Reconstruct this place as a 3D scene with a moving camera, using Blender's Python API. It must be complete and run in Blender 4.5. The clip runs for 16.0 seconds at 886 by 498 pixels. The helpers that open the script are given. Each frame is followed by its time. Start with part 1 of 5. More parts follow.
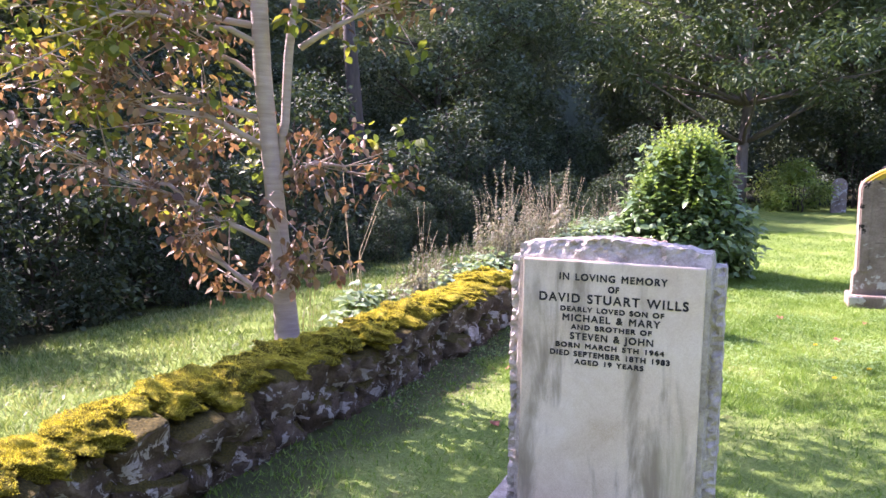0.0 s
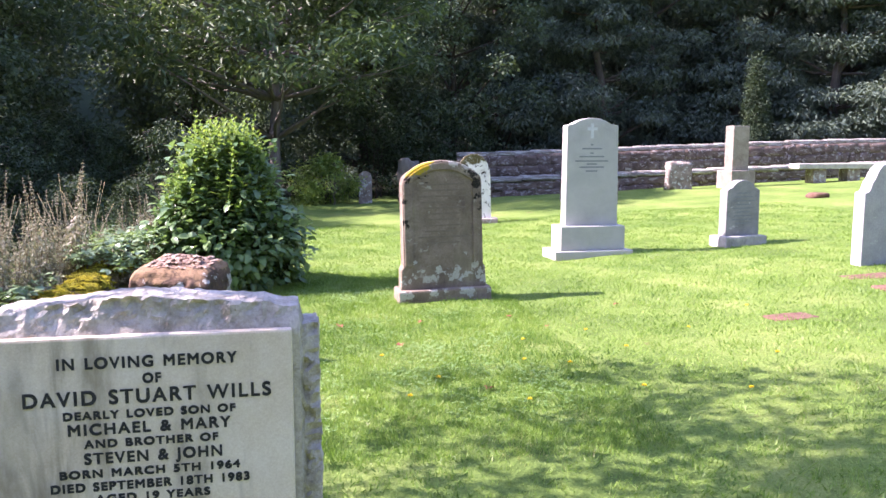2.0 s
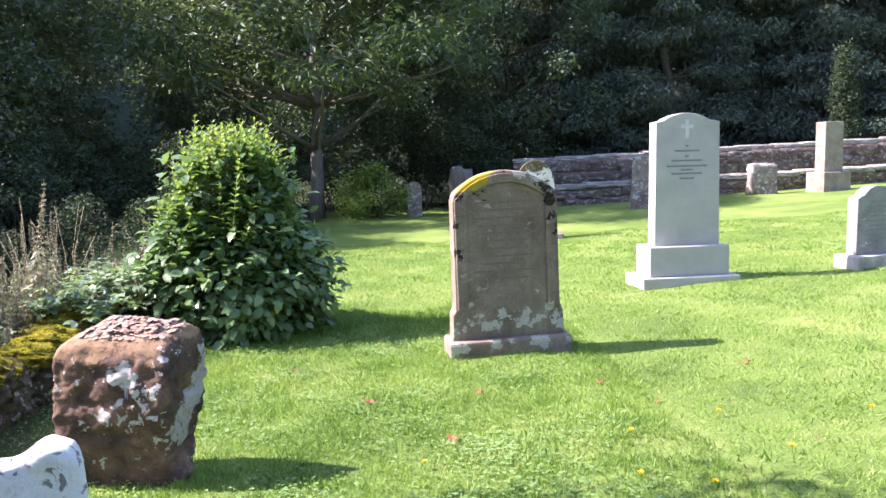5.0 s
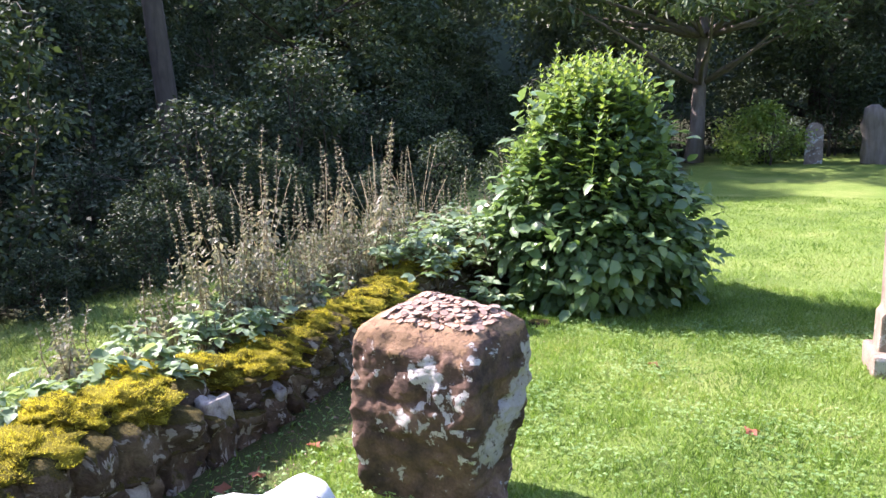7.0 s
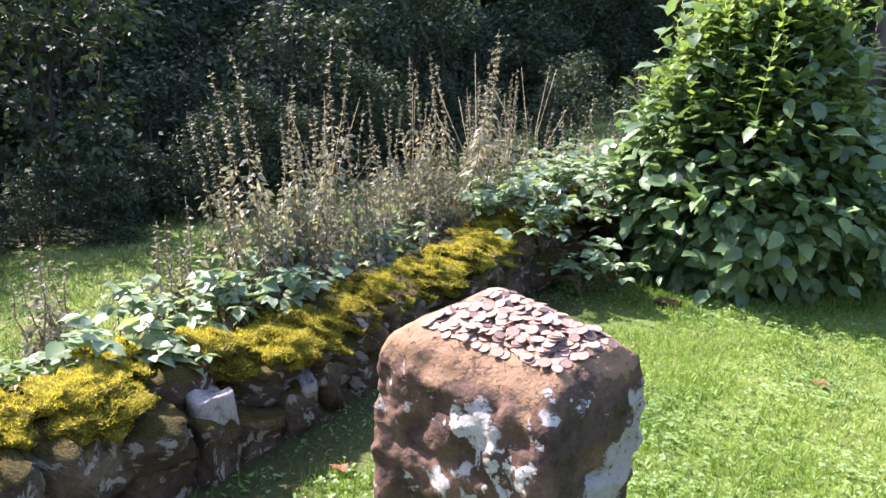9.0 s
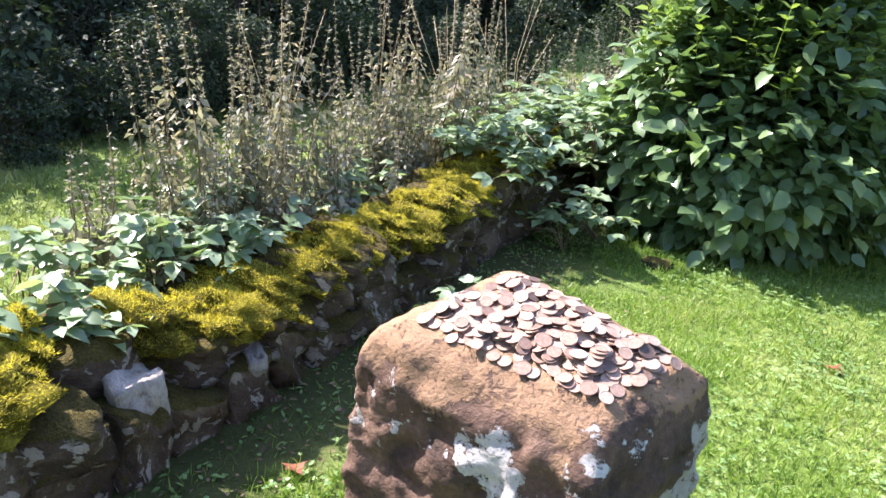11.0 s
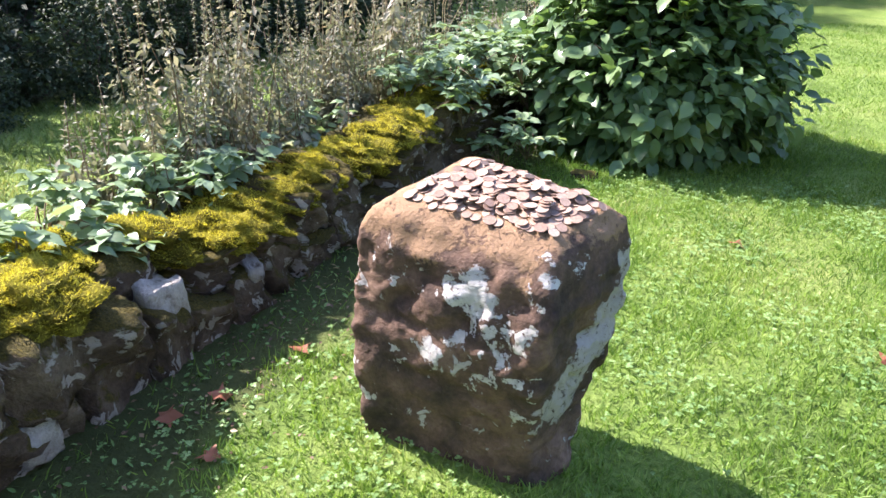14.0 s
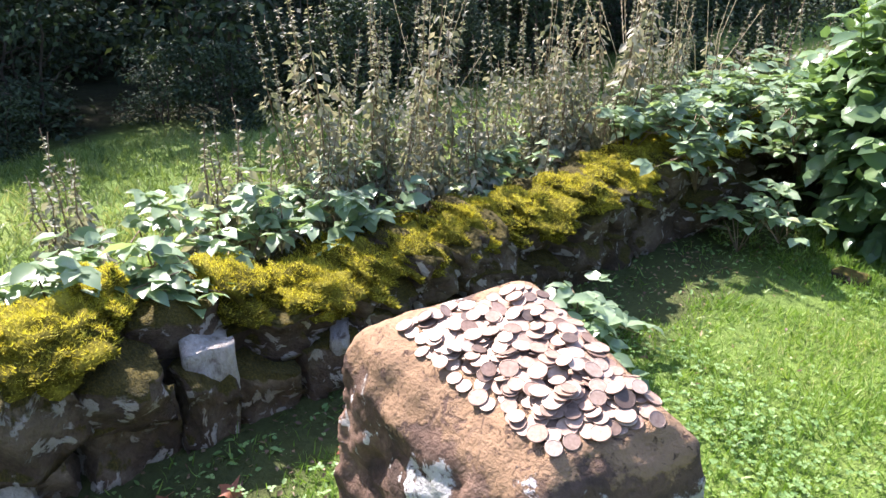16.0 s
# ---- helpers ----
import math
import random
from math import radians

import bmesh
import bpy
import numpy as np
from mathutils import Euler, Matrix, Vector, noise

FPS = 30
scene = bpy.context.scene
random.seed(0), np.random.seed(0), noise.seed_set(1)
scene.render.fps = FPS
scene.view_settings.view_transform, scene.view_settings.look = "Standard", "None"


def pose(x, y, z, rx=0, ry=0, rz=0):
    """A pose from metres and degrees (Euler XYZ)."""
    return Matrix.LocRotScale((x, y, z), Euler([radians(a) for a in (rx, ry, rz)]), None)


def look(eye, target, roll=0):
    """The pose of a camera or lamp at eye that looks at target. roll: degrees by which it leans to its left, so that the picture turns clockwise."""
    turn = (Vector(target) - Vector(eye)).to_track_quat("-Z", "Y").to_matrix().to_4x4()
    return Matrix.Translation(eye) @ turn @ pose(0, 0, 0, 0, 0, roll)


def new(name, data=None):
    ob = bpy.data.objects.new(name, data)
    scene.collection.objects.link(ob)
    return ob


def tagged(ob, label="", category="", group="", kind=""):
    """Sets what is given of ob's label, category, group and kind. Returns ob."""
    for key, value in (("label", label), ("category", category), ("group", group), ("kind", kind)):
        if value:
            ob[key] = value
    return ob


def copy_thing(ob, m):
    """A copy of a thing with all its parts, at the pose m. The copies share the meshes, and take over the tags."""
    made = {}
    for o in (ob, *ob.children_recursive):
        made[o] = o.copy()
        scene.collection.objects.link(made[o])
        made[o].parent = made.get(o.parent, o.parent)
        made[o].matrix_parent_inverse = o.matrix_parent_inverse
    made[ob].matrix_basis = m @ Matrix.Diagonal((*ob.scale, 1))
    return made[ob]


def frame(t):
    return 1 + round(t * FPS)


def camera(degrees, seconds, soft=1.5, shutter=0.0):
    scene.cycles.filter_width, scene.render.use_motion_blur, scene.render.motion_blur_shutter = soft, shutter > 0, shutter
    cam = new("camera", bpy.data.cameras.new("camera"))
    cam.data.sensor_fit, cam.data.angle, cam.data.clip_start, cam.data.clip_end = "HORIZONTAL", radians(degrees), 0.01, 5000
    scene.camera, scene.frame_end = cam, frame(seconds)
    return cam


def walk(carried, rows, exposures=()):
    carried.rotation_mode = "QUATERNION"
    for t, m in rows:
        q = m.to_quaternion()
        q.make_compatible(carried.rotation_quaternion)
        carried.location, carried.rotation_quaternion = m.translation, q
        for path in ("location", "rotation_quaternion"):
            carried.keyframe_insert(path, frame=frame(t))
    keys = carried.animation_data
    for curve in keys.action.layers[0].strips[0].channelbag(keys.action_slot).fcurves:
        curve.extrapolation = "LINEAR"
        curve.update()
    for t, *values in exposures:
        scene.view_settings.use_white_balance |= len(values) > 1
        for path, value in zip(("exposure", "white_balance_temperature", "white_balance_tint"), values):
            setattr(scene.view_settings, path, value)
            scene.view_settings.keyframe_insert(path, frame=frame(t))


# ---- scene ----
cam = camera(58.2, 16.0)
PATH = [
    (0, (-0.008, 0.223, 1.256), (-0.847, 2.022, 1.013), 0.7),
    (0.5, (-0.071, 0.496, 1.249), (-0.58, 2.414, 0.996), 0.1),
    (0.7, (-0.087, 0.588, 1.256), (-0.447, 2.538, 0.996), 0.2),
    (1, (-0.114, 0.721, 1.266), (-0.302, 2.694, 1.001), -0.2),
    (1.5, (-0.203, 0.948, 1.277), (-0.071, 2.926, 1.013), 1.7),
    (2, (-0.206, 1.146, 1.276), (0.056, 3.113, 1.028), -0.1),
    (2.5, (-0.18, 1.417, 1.271), (0.011, 3.393, 1.022), 0.4),
    (3, (-0.157, 1.679, 1.231), (0.077, 3.644, 0.945), 0.4),
    (3.2, (-0.154, 1.769, 1.238), (0.111, 3.731, 0.953), 0.7),
    (5.3, (-0.047, 2.921, 1.277), (0.018, 4.907, 1.052), -2.1),
    (5.5, (-0.044, 3.021, 1.269), (-0.056, 5.006, 1.026), -2.1),
    (6, (-0.021, 3.293, 1.27), (-0.431, 5.223, 0.941), -0.5),
    (6.5, (-0.065, 3.52, 1.255), (-0.686, 5.388, 0.9), -0.5),
    (7, (-0.16, 3.763, 1.276), (-0.923, 5.577, 0.916), -1.3),
    (7.5, (-0.25, 4.025, 1.247), (-1.247, 5.711, 0.842), -1.5),
    (8, (-0.282, 4.246, 1.253), (-1.401, 5.841, 0.8), -0.4),
    (8.2, (-0.297, 4.338, 1.231), (-1.377, 5.954, 0.759), -0.5),
    (10.3, (-0.686, 4.967, 1.24), (-1.663, 6.59, 0.599), 2.4),
    (10.5, (-0.719, 4.982, 1.233), (-1.619, 6.648, 0.59), 2.2),
    (11, (-0.752, 4.978, 1.187), (-1.617, 6.629, 0.462), 4.8),
    (11.5, (-0.729, 4.904, 1.169), (-1.516, 6.549, 0.348), 4.8),
    (12, (-0.621, 4.737, 1.159), (-1.468, 6.348, 0.33), 4.2),
    (12.5, (-0.594, 4.624, 1.177), (-1.376, 6.253, 0.319), 3.0),
    (13, (-0.642, 4.549, 1.175), (-1.34, 6.214, 0.315), 1.5),
    (13.5, (-0.663, 4.524, 1.18), (-1.357, 6.21, 0.359), 1.6),
    (14, (-0.65, 4.568, 1.184), (-1.339, 6.261, 0.371), 2.0),
    (14.5, (-0.555, 4.754, 1.169), (-1.325, 6.41, 0.355), -0.1),
    (15, (-0.468, 4.953, 1.189), (-1.532, 6.439, 0.377), 0.8),
    (15.5, (-0.474, 5.167, 1.168), (-1.682, 6.522, 0.328), 1.6),
    (16, (-0.513, 5.352, 1.203), (-1.85, 6.59, 0.378), 1.9),
]
EXPOSURES = [(0, 2.25, 6200, 50), (0.5, 2.0, 6200, 48), (1.5, 1.98, 6150, 41), (3, 1.9, 6150, 32), (6, 1.95, 6200, 29), (8, 1.95, 6250, 32), (11, 1.93, 6200, 24), (13, 1.9, 6200, 22), (16, 1.87, 6250, 22)]
walk(cam, [(t, look(eye, target, roll)) for t, eye, target, roll in PATH], EXPOSURES)

# ---- daylight: low-afternoon sun from behind the wood ----
SUN_FROM = Vector((-0.99, 0.12, 0.0)).normalized()
SUN_ELEV = 43.0
world = bpy.data.worlds.new("world")
scene.world = world
world.use_nodes = True
sky = world.node_tree.nodes.new("ShaderNodeTexSky")
sky.sky_type = "NISHITA"
sky.sun_disc = False
sky.sun_elevation = radians(SUN_ELEV)
sky.sun_rotation = math.atan2(SUN_FROM.x, SUN_FROM.y)
world.node_tree.links.new(sky.outputs[0], world.node_tree.nodes["Background"].inputs[0])
world.node_tree.nodes["Background"].inputs[1].default_value = 0.15
sun_data = bpy.data.lights.new("sun", "SUN")
sun_data.energy = 4.6
sun_data.angle = radians(0.6)
sun_data.color = (1.0, 0.94, 0.84)
sun = new("sun", sun_data)
sun_dir = Vector((SUN_FROM.x * math.cos(radians(SUN_ELEV)), SUN_FROM.y * math.cos(radians(SUN_ELEV)), math.sin(radians(SUN_ELEV))))
sun.matrix_world = look(sun_dir * 60, (0, 0, 0))


# ---- node helpers ----
def material(name):
    m = bpy.data.materials.new(name)
    m.use_nodes = True
    return m, m.node_tree, m.node_tree.nodes["Principled BSDF"]


def put(nt, socket, value):
    if isinstance(value, bpy.types.NodeSocket):
        nt.links.new(value, socket)
    elif isinstance(value, tuple) and len(value) == 3 and socket.type == "RGBA":
        socket.default_value = (*value, 1)
    else:
        socket.default_value = value


def coords(nt, which="Object", shuffle=True):
    co = nt.nodes.new("ShaderNodeTexCoord").outputs[which]
    if not shuffle:
        return co
    info = nt.nodes.new("ShaderNodeObjectInfo")
    mul = nt.nodes.new("ShaderNodeMath")
    mul.operation = "MULTIPLY"
    put(nt, mul.inputs[0], info.outputs["Random"])
    mul.inputs[1].default_value = 37.0
    add = nt.nodes.new("ShaderNodeVectorMath")
    put(nt, add.inputs[0], co)
    put(nt, add.inputs[1], mul.outputs[0])
    return add.outputs[0]


def world_pos(nt):
    return nt.nodes.new("ShaderNodeNewGeometry").outputs["Position"]


def noise_fac(nt, vec, scale, detail=5.0, rough=0.6, distort=0.0):
    n = nt.nodes.new("ShaderNodeTexNoise")
    put(nt, n.inputs["Vector"], vec)
    n.inputs["Scale"].default_value = scale
    n.inputs["Detail"].default_value = detail
    n.inputs["Roughness"].default_value = rough
    n.inputs["Distortion"].default_value = distort
    return n.outputs["Fac"]


def ramp(nt, fac, stops):
    r = nt.nodes.new("ShaderNodeValToRGB")
    put(nt, r.inputs[0], fac)
    while len(r.color_ramp.elements) < len(stops):
        r.color_ramp.elements.new(0.5)
    for e, (p, c) in zip(r.color_ramp.elements, stops):
        e.position = p
        e.color = (*c, 1) if isinstance(c, tuple) else (c, c, c, 1)
    return r.outputs[0]


def mixc(nt, fac, a, b, mode="MIX"):
    n = nt.nodes.new("ShaderNodeMix")
    n.data_type = "RGBA"
    n.blend_type = mode
    put(nt, n.inputs[0], fac)
    put(nt, n.inputs[6], a)
    put(nt, n.inputs[7], b)
    return n.outputs[2]


def calc(nt, op, a, b=0.0, c=0.0):
    n = nt.nodes.new("ShaderNodeMath")
    n.operation = op
    put(nt, n.inputs[0], a)
    put(nt, n.inputs[1], b)
    put(nt, n.inputs[2], c)
    return n.outputs[0]


def axis(nt, vec, k):
    n = nt.nodes.new("ShaderNodeSeparateXYZ")
    put(nt, n.inputs[0], vec)
    return n.outputs[k]


def bumped(nt, bsdf, height, strength=0.5, distance=0.01):
    b = nt.nodes.new("ShaderNodeBump")
    b.inputs["Strength"].default_value = strength
    b.inputs["Distance"].default_value = distance
    put(nt, b.inputs["Height"], height)
    put(nt, bsdf.inputs["Normal"], b.outputs[0])


def step(nt, fac, lo, hi):
    n = nt.nodes.new("ShaderNodeMapRange")
    n.interpolation_type = "SMOOTHSTEP"
    put(nt, n.inputs["Value"], fac)
    n.inputs["From Min"].default_value = lo
    n.inputs["From Max"].default_value = hi
    return n.outputs[0]


def spots(nt, co, places, wobble=0.06, freq=26.0):
    """A mask of ragged round patches at the given places: (x, y, z, radius)."""
    warp = nt.nodes.new("ShaderNodeTexNoise")
    put(nt, warp.inputs["Vector"], co)
    warp.inputs["Scale"].default_value = freq
    warp.inputs["Detail"].default_value = 6.0
    warp.inputs["Roughness"].default_value = 0.65
    off = nt.nodes.new("ShaderNodeVectorMath")
    off.operation = "MULTIPLY_ADD"
    put(nt, off.inputs[0], warp.outputs["Color"])
    off.inputs[1].default_value = (2 * wobble,) * 3
    off.inputs[2].default_value = (-wobble,) * 3
    moved = nt.nodes.new("ShaderNodeVectorMath")
    put(nt, moved.inputs[0], co)
    put(nt, moved.inputs[1], off.outputs[0])
    total = None
    for x, y, z, r in places:
        d = nt.nodes.new("ShaderNodeVectorMath")
        d.operation = "DISTANCE"
        put(nt, d.inputs[0], moved.outputs[0])
        d.inputs[1].default_value = (x, y, z)
        m = step(nt, calc(nt, "DIVIDE", d.outputs["Value"], r), 1.1, 0.9)
        total = m if total is None else calc(nt, "MAXIMUM", total, m)
    crumbs = step(nt, noise_fac(nt, co, 55, 6, 0.75, 0.5), 0.36, 0.44)
    crumbs = calc(nt, "MULTIPLY", crumbs, step(nt, noise_fac(nt, co, 24, 5, 0.7, 0.8), 0.33, 0.4))
    return calc(nt, "MULTIPLY", total, crumbs)


# ---- materials ----
def leaf_material(name, stops, rough=0.45, translucent=0.3, glow=(1.15, 1.2, 0.6), shine=0.4):
    m, nt, b = material(name)
    geo = nt.nodes.new("ShaderNodeNewGeometry")
    co = coords(nt, "Object", False)
    fac = calc(nt, "ADD", calc(nt, "MULTIPLY", geo.outputs["Random Per Island"], 0.62),
               calc(nt, "MULTIPLY", step(nt, noise_fac(nt, co, 1.3, 3), 0.32, 0.68), 0.4))
    col = ramp(nt, fac, stops)
    col = mixc(nt, calc(nt, "MULTIPLY", noise_fac(nt, co, 60, 3), 0.35), col, (0.3, 0.3, 0.12), "SOFT_LIGHT")
    put(nt, b.inputs["Base Color"], col)
    b.inputs["Roughness"].default_value = rough
    b.inputs["Specular IOR Level"].default_value = shine
    tr = nt.nodes.new("ShaderNodeBsdfTranslucent")
    put(nt, tr.inputs[0], mixc(nt, 1.0, col, glow, "MULTIPLY"))
    mix = nt.nodes.new("ShaderNodeMixShader")
    mix.inputs[0].default_value = translucent
    nt.links.new(b.outputs[0], mix.inputs[1])
    nt.links.new(tr.outputs[0], mix.inputs[2])
    nt.links.new(mix.outputs[0], nt.nodes["Material Output"].inputs[0])
    return m


def stone_material(name, stops, scale=6.0, lichen=(), lichen_col=(0.62, 0.62, 0.6), mottled=0.0, mottle_col=(0.6, 0.6, 0.58),
                   extra=(), bump=0.6, grain=90.0, streaks=0.0, rough=0.9, shuffle=False, moss=0.0, fine=0.012):
    """Weathered stone. lichen: placed patches; mottled: share of scattered patches; extra: more (patches, colour); streaks: vertical runs; moss: on upward faces."""
    m, nt, b = material(name)
    plain = coords(nt, "Object", False)
    co = coords(nt, "Object", True) if shuffle else plain
    big = noise_fac(nt, co, scale, 6, 0.65, 0.3)
    col = ramp(nt, big, stops)
    fine_n = noise_fac(nt, co, grain, 4, 0.7)
    col = mixc(nt, 0.55, col, ramp(nt, fine_n, [(0.3, 0.25), (0.7, 0.75)]), "SOFT_LIGHT")
    height = calc(nt, "ADD", calc(nt, "MULTIPLY", big, 0.6), calc(nt, "MULTIPLY", fine_n, 0.4))
    if streaks:
        mp = nt.nodes.new("ShaderNodeMapping")
        put(nt, mp.inputs[0], co)
        mp.inputs["Scale"].default_value = (9, 9, 1.7)
        st = step(nt, noise_fac(nt, mp.outputs[0], 1.0, 5, 0.6, 0.4), 0.48, 0.68)
        col = mixc(nt, calc(nt, "MULTIPLY", st, streaks), col, (0.21, 0.175, 0.125))
        st2 = step(nt, noise_fac(nt, mp.outputs[0], 0.7, 4, 0.6, 0.2), 0.55, 0.75)
        col = mixc(nt, calc(nt, "MULTIPLY", st2, streaks * 0.7), col, (0.46, 0.42, 0.28))
    if mottled:
        ln = noise_fac(nt, co, scale * 2.3, 5, 0.62, 0.6)
        t = 0.66 - 0.3 * mottled
        lm = step(nt, ln, t, t + 0.035)
        col = mixc(nt, lm, col, mixc(nt, fine_n, mottle_col, tuple(c * 0.6 for c in mottle_col)))
        height = calc(nt, "ADD", height, calc(nt, "MULTIPLY", lm, 0.15))
    for places, tint in ([(lichen, lichen_col)] if lichen else []) + list(extra):
        lm = spots(nt, plain, places)
        col = mixc(nt, lm, col, mixc(nt, fine_n, tint, tuple(c * 0.62 for c in tint)))
        height = calc(nt, "ADD", height, calc(nt, "MULTIPLY", lm, 0.12))
    if moss:
        geo = nt.nodes.new("ShaderNodeNewGeometry")
        up = axis(nt, geo.outputs["Normal"], 2)
        mm = step(nt, calc(nt, "ADD", up, calc(nt, "MULTIPLY", noise_fac(nt, co, 9, 5), 0.9)), 1.25 - moss, 1.5 - moss)
        col = mixc(nt, mm, col, ramp(nt, noise_fac(nt, co, 40, 4), [(0.3, (0.04, 0.035, 0.01)), (0.5, (0.085, 0.07, 0.016)), (0.7, (0.16, 0.12, 0.025))]))
    put(nt, b.inputs["Base Color"], col)
    b.inputs["Roughness"].default_value = rough
    b.inputs["Specular IOR Level"].default_value = 0.25
    bumped(nt, b, height, bump, fine)
    return m


def grass_ground():
    m, nt, b = material("grass_ground")
    p = world_pos(nt)
    col = ramp(nt, noise_fac(nt, p, 0.9, 6, 0.65), [(0.3, (0.1, 0.16, 0.035)), (0.5, (0.17, 0.25, 0.055)), (0.72, (0.28, 0.33, 0.1))])
    fine = noise_fac(nt, p, 55, 5, 0.75)
    col = mixc(nt, 0.7, col, ramp(nt, fine, [(0.3, 0.15), (0.7, 0.8)]), "SOFT_LIGHT")
    x = axis(nt, p, 0)
    y = axis(nt, p, 1)
    wob = calc(nt, "MULTIPLY", noise_fac(nt, p, 2.2, 5), 1.2)
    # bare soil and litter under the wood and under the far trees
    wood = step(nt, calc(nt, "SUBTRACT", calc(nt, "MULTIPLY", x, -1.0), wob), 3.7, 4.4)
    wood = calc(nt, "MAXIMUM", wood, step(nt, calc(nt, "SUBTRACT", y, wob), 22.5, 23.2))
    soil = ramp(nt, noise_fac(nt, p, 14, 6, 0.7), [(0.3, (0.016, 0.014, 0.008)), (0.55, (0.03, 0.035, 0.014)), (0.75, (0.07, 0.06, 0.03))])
    # dark soil along the wall foot, widened to add to the wall's shade
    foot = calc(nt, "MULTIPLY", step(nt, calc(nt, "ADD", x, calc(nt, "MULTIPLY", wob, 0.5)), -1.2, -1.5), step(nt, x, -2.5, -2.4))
    bare = step(nt, noise_fac(nt, p, 3.1, 4, 0.6), 0.66, 0.72)
    col = mixc(nt, calc(nt, "MULTIPLY", bare, 0.5), col, (0.2, 0.16, 0.08))
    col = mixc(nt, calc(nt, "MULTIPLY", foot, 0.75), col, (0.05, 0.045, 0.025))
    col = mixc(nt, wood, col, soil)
    put(nt, b.inputs["Base Color"], col)
    b.inputs["Roughness"].default_value = 0.9
    b.inputs["Specular IOR Level"].default_value = 0.15
    bumped(nt, b, fine, 0.8, 0.03)
    return m


def bark_material(name, stops, rings=True):
    m, nt, b = material(name)
    co = coords(nt, "Object", True)
    mp = nt.nodes.new("ShaderNodeMapping")
    put(nt, mp.inputs[0], co)
    mp.inputs["Scale"].default_value = (5, 5, 38) if rings else (16, 16, 2.5)
    n1 = noise_fac(nt, mp.outputs[0], 1.0, 5, 0.6, 0.3)
    n2 = noise_fac(nt, co, 5, 5)
    col = ramp(nt, calc(nt, "ADD", calc(nt, "MULTIPLY", n1, 0.7), calc(nt, "MULTIPLY", n2, 0.3)), stops)
    put(nt, b.inputs["Base Color"], col)
    b.inputs["Roughness"].default_value = 0.85
    bumped(nt, b, n1, 0.7, 0.012)
    return m


def moss_material():
    m, nt, b = material("moss")
    co = coords(nt, "Object", True)
    big = noise_fac(nt, co, 7, 4)
    fine = noise_fac(nt, co, 130, 5, 0.8)
    col = ramp(nt, calc(nt, "ADD", calc(nt, "MULTIPLY", big, 0.6), calc(nt, "MULTIPLY", fine, 0.4)),
               [(0.32, (0.045, 0.04, 0.01)), (0.45, (0.13, 0.115, 0.018)), (0.58, (0.34, 0.3, 0.038)), (0.72, (0.56, 0.5, 0.08))])
    put(nt, b.inputs["Base Color"], col)
    b.inputs["Roughness"].default_value = 1.0
    b.inputs["Specular IOR Level"].default_value = 0.1
    bumped(nt, b, fine, 1.0, 0.012)
    return m


def coin_material():
    m, nt, b = material("copper_coin")
    info = nt.nodes.new("ShaderNodeObjectInfo")
    co = coords(nt, "Object", True)
    col = ramp(nt, info.outputs["Random"], [(0.0, (0.09, 0.065, 0.055)), (0.1, (0.24, 0.155, 0.115)), (0.45, (0.36, 0.235, 0.175)), (0.75, (0.43, 0.3, 0.23)), (0.97, (0.5, 0.38, 0.3))])
    n = noise_fac(nt, co, 180, 4, 0.6)
    col = mixc(nt, 0.6, col, ramp(nt, n, [(0.3, 0.25), (0.7, 0.8)]), "SOFT_LIGHT")
    put(nt, b.inputs["Base Color"], col)
    b.inputs["Metallic"].default_value = 0.15
    b.inputs["Specular IOR Level"].default_value = 0.35
    put(nt, b.inputs["Roughness"], calc(nt, "ADD", calc(nt, "MULTIPLY", n, 0.25), 0.38))
    bumped(nt, b, n, 0.25, 0.001)
    return m


def plain_material(name, stops, scale, rough=0.8, bump=0.2, metallic=0.0):
    m, nt, b = material(name)
    co = coords(nt, "Object", True)
    n = noise_fac(nt, co, scale, 5, 0.65)
    put(nt, b.inputs["Base Color"], ramp(nt, n, stops))
    b.inputs["Roughness"].default_value = rough
    b.inputs["Metallic"].default_value = metallic
    bumped(nt, b, n, bump, 0.004)
    return m


GROUND = grass_ground()
GRASS = leaf_material("grass_blades", [(0.15, (0.1, 0.19, 0.035)), (0.5, (0.19, 0.32, 0.055)), (0.85, (0.31, 0.42, 0.11)), (1.0, (0.48, 0.46, 0.24))], 0.45, 0.32)
LONG_GRASS = leaf_material("long_grass", [(0.15, (0.09, 0.15, 0.04)), (0.6, (0.2, 0.27, 0.1)), (1.0, (0.4, 0.38, 0.22))], 0.5, 0.35)
MOSS = moss_material()
MOSS_TUFT = leaf_material("moss_tufts", [(0.1, (0.16, 0.135, 0.022)), (0.35, (0.4, 0.345, 0.04)), (0.65, (0.6, 0.53, 0.075)), (1.0, (0.74, 0.68, 0.14))], 0.8, 0.42)
WALL_STONE = stone_material("wall_stone", [(0.3, (0.055, 0.038, 0.026)), (0.5, (0.13, 0.092, 0.063)), (0.7, (0.26, 0.2, 0.145))], 1.6, mottled=0.34, grain=22.0,
                            mottle_col=(0.6, 0.545, 0.48), shuffle=True, moss=0.45, bump=1.0, fine=0.05)
PALE_STONE = stone_material("pale_wall_stone", [(0.32, (0.15, 0.115, 0.09)), (0.44, (0.4, 0.365, 0.33)), (0.75, (0.56, 0.53, 0.5))], 2.2, shuffle=True, bump=1.0, grain=14.0, fine=0.03)
# near-black for the shade between wall stones; the small mossy stone shares it
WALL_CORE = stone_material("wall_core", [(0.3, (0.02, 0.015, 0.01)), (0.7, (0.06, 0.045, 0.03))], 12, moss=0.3)
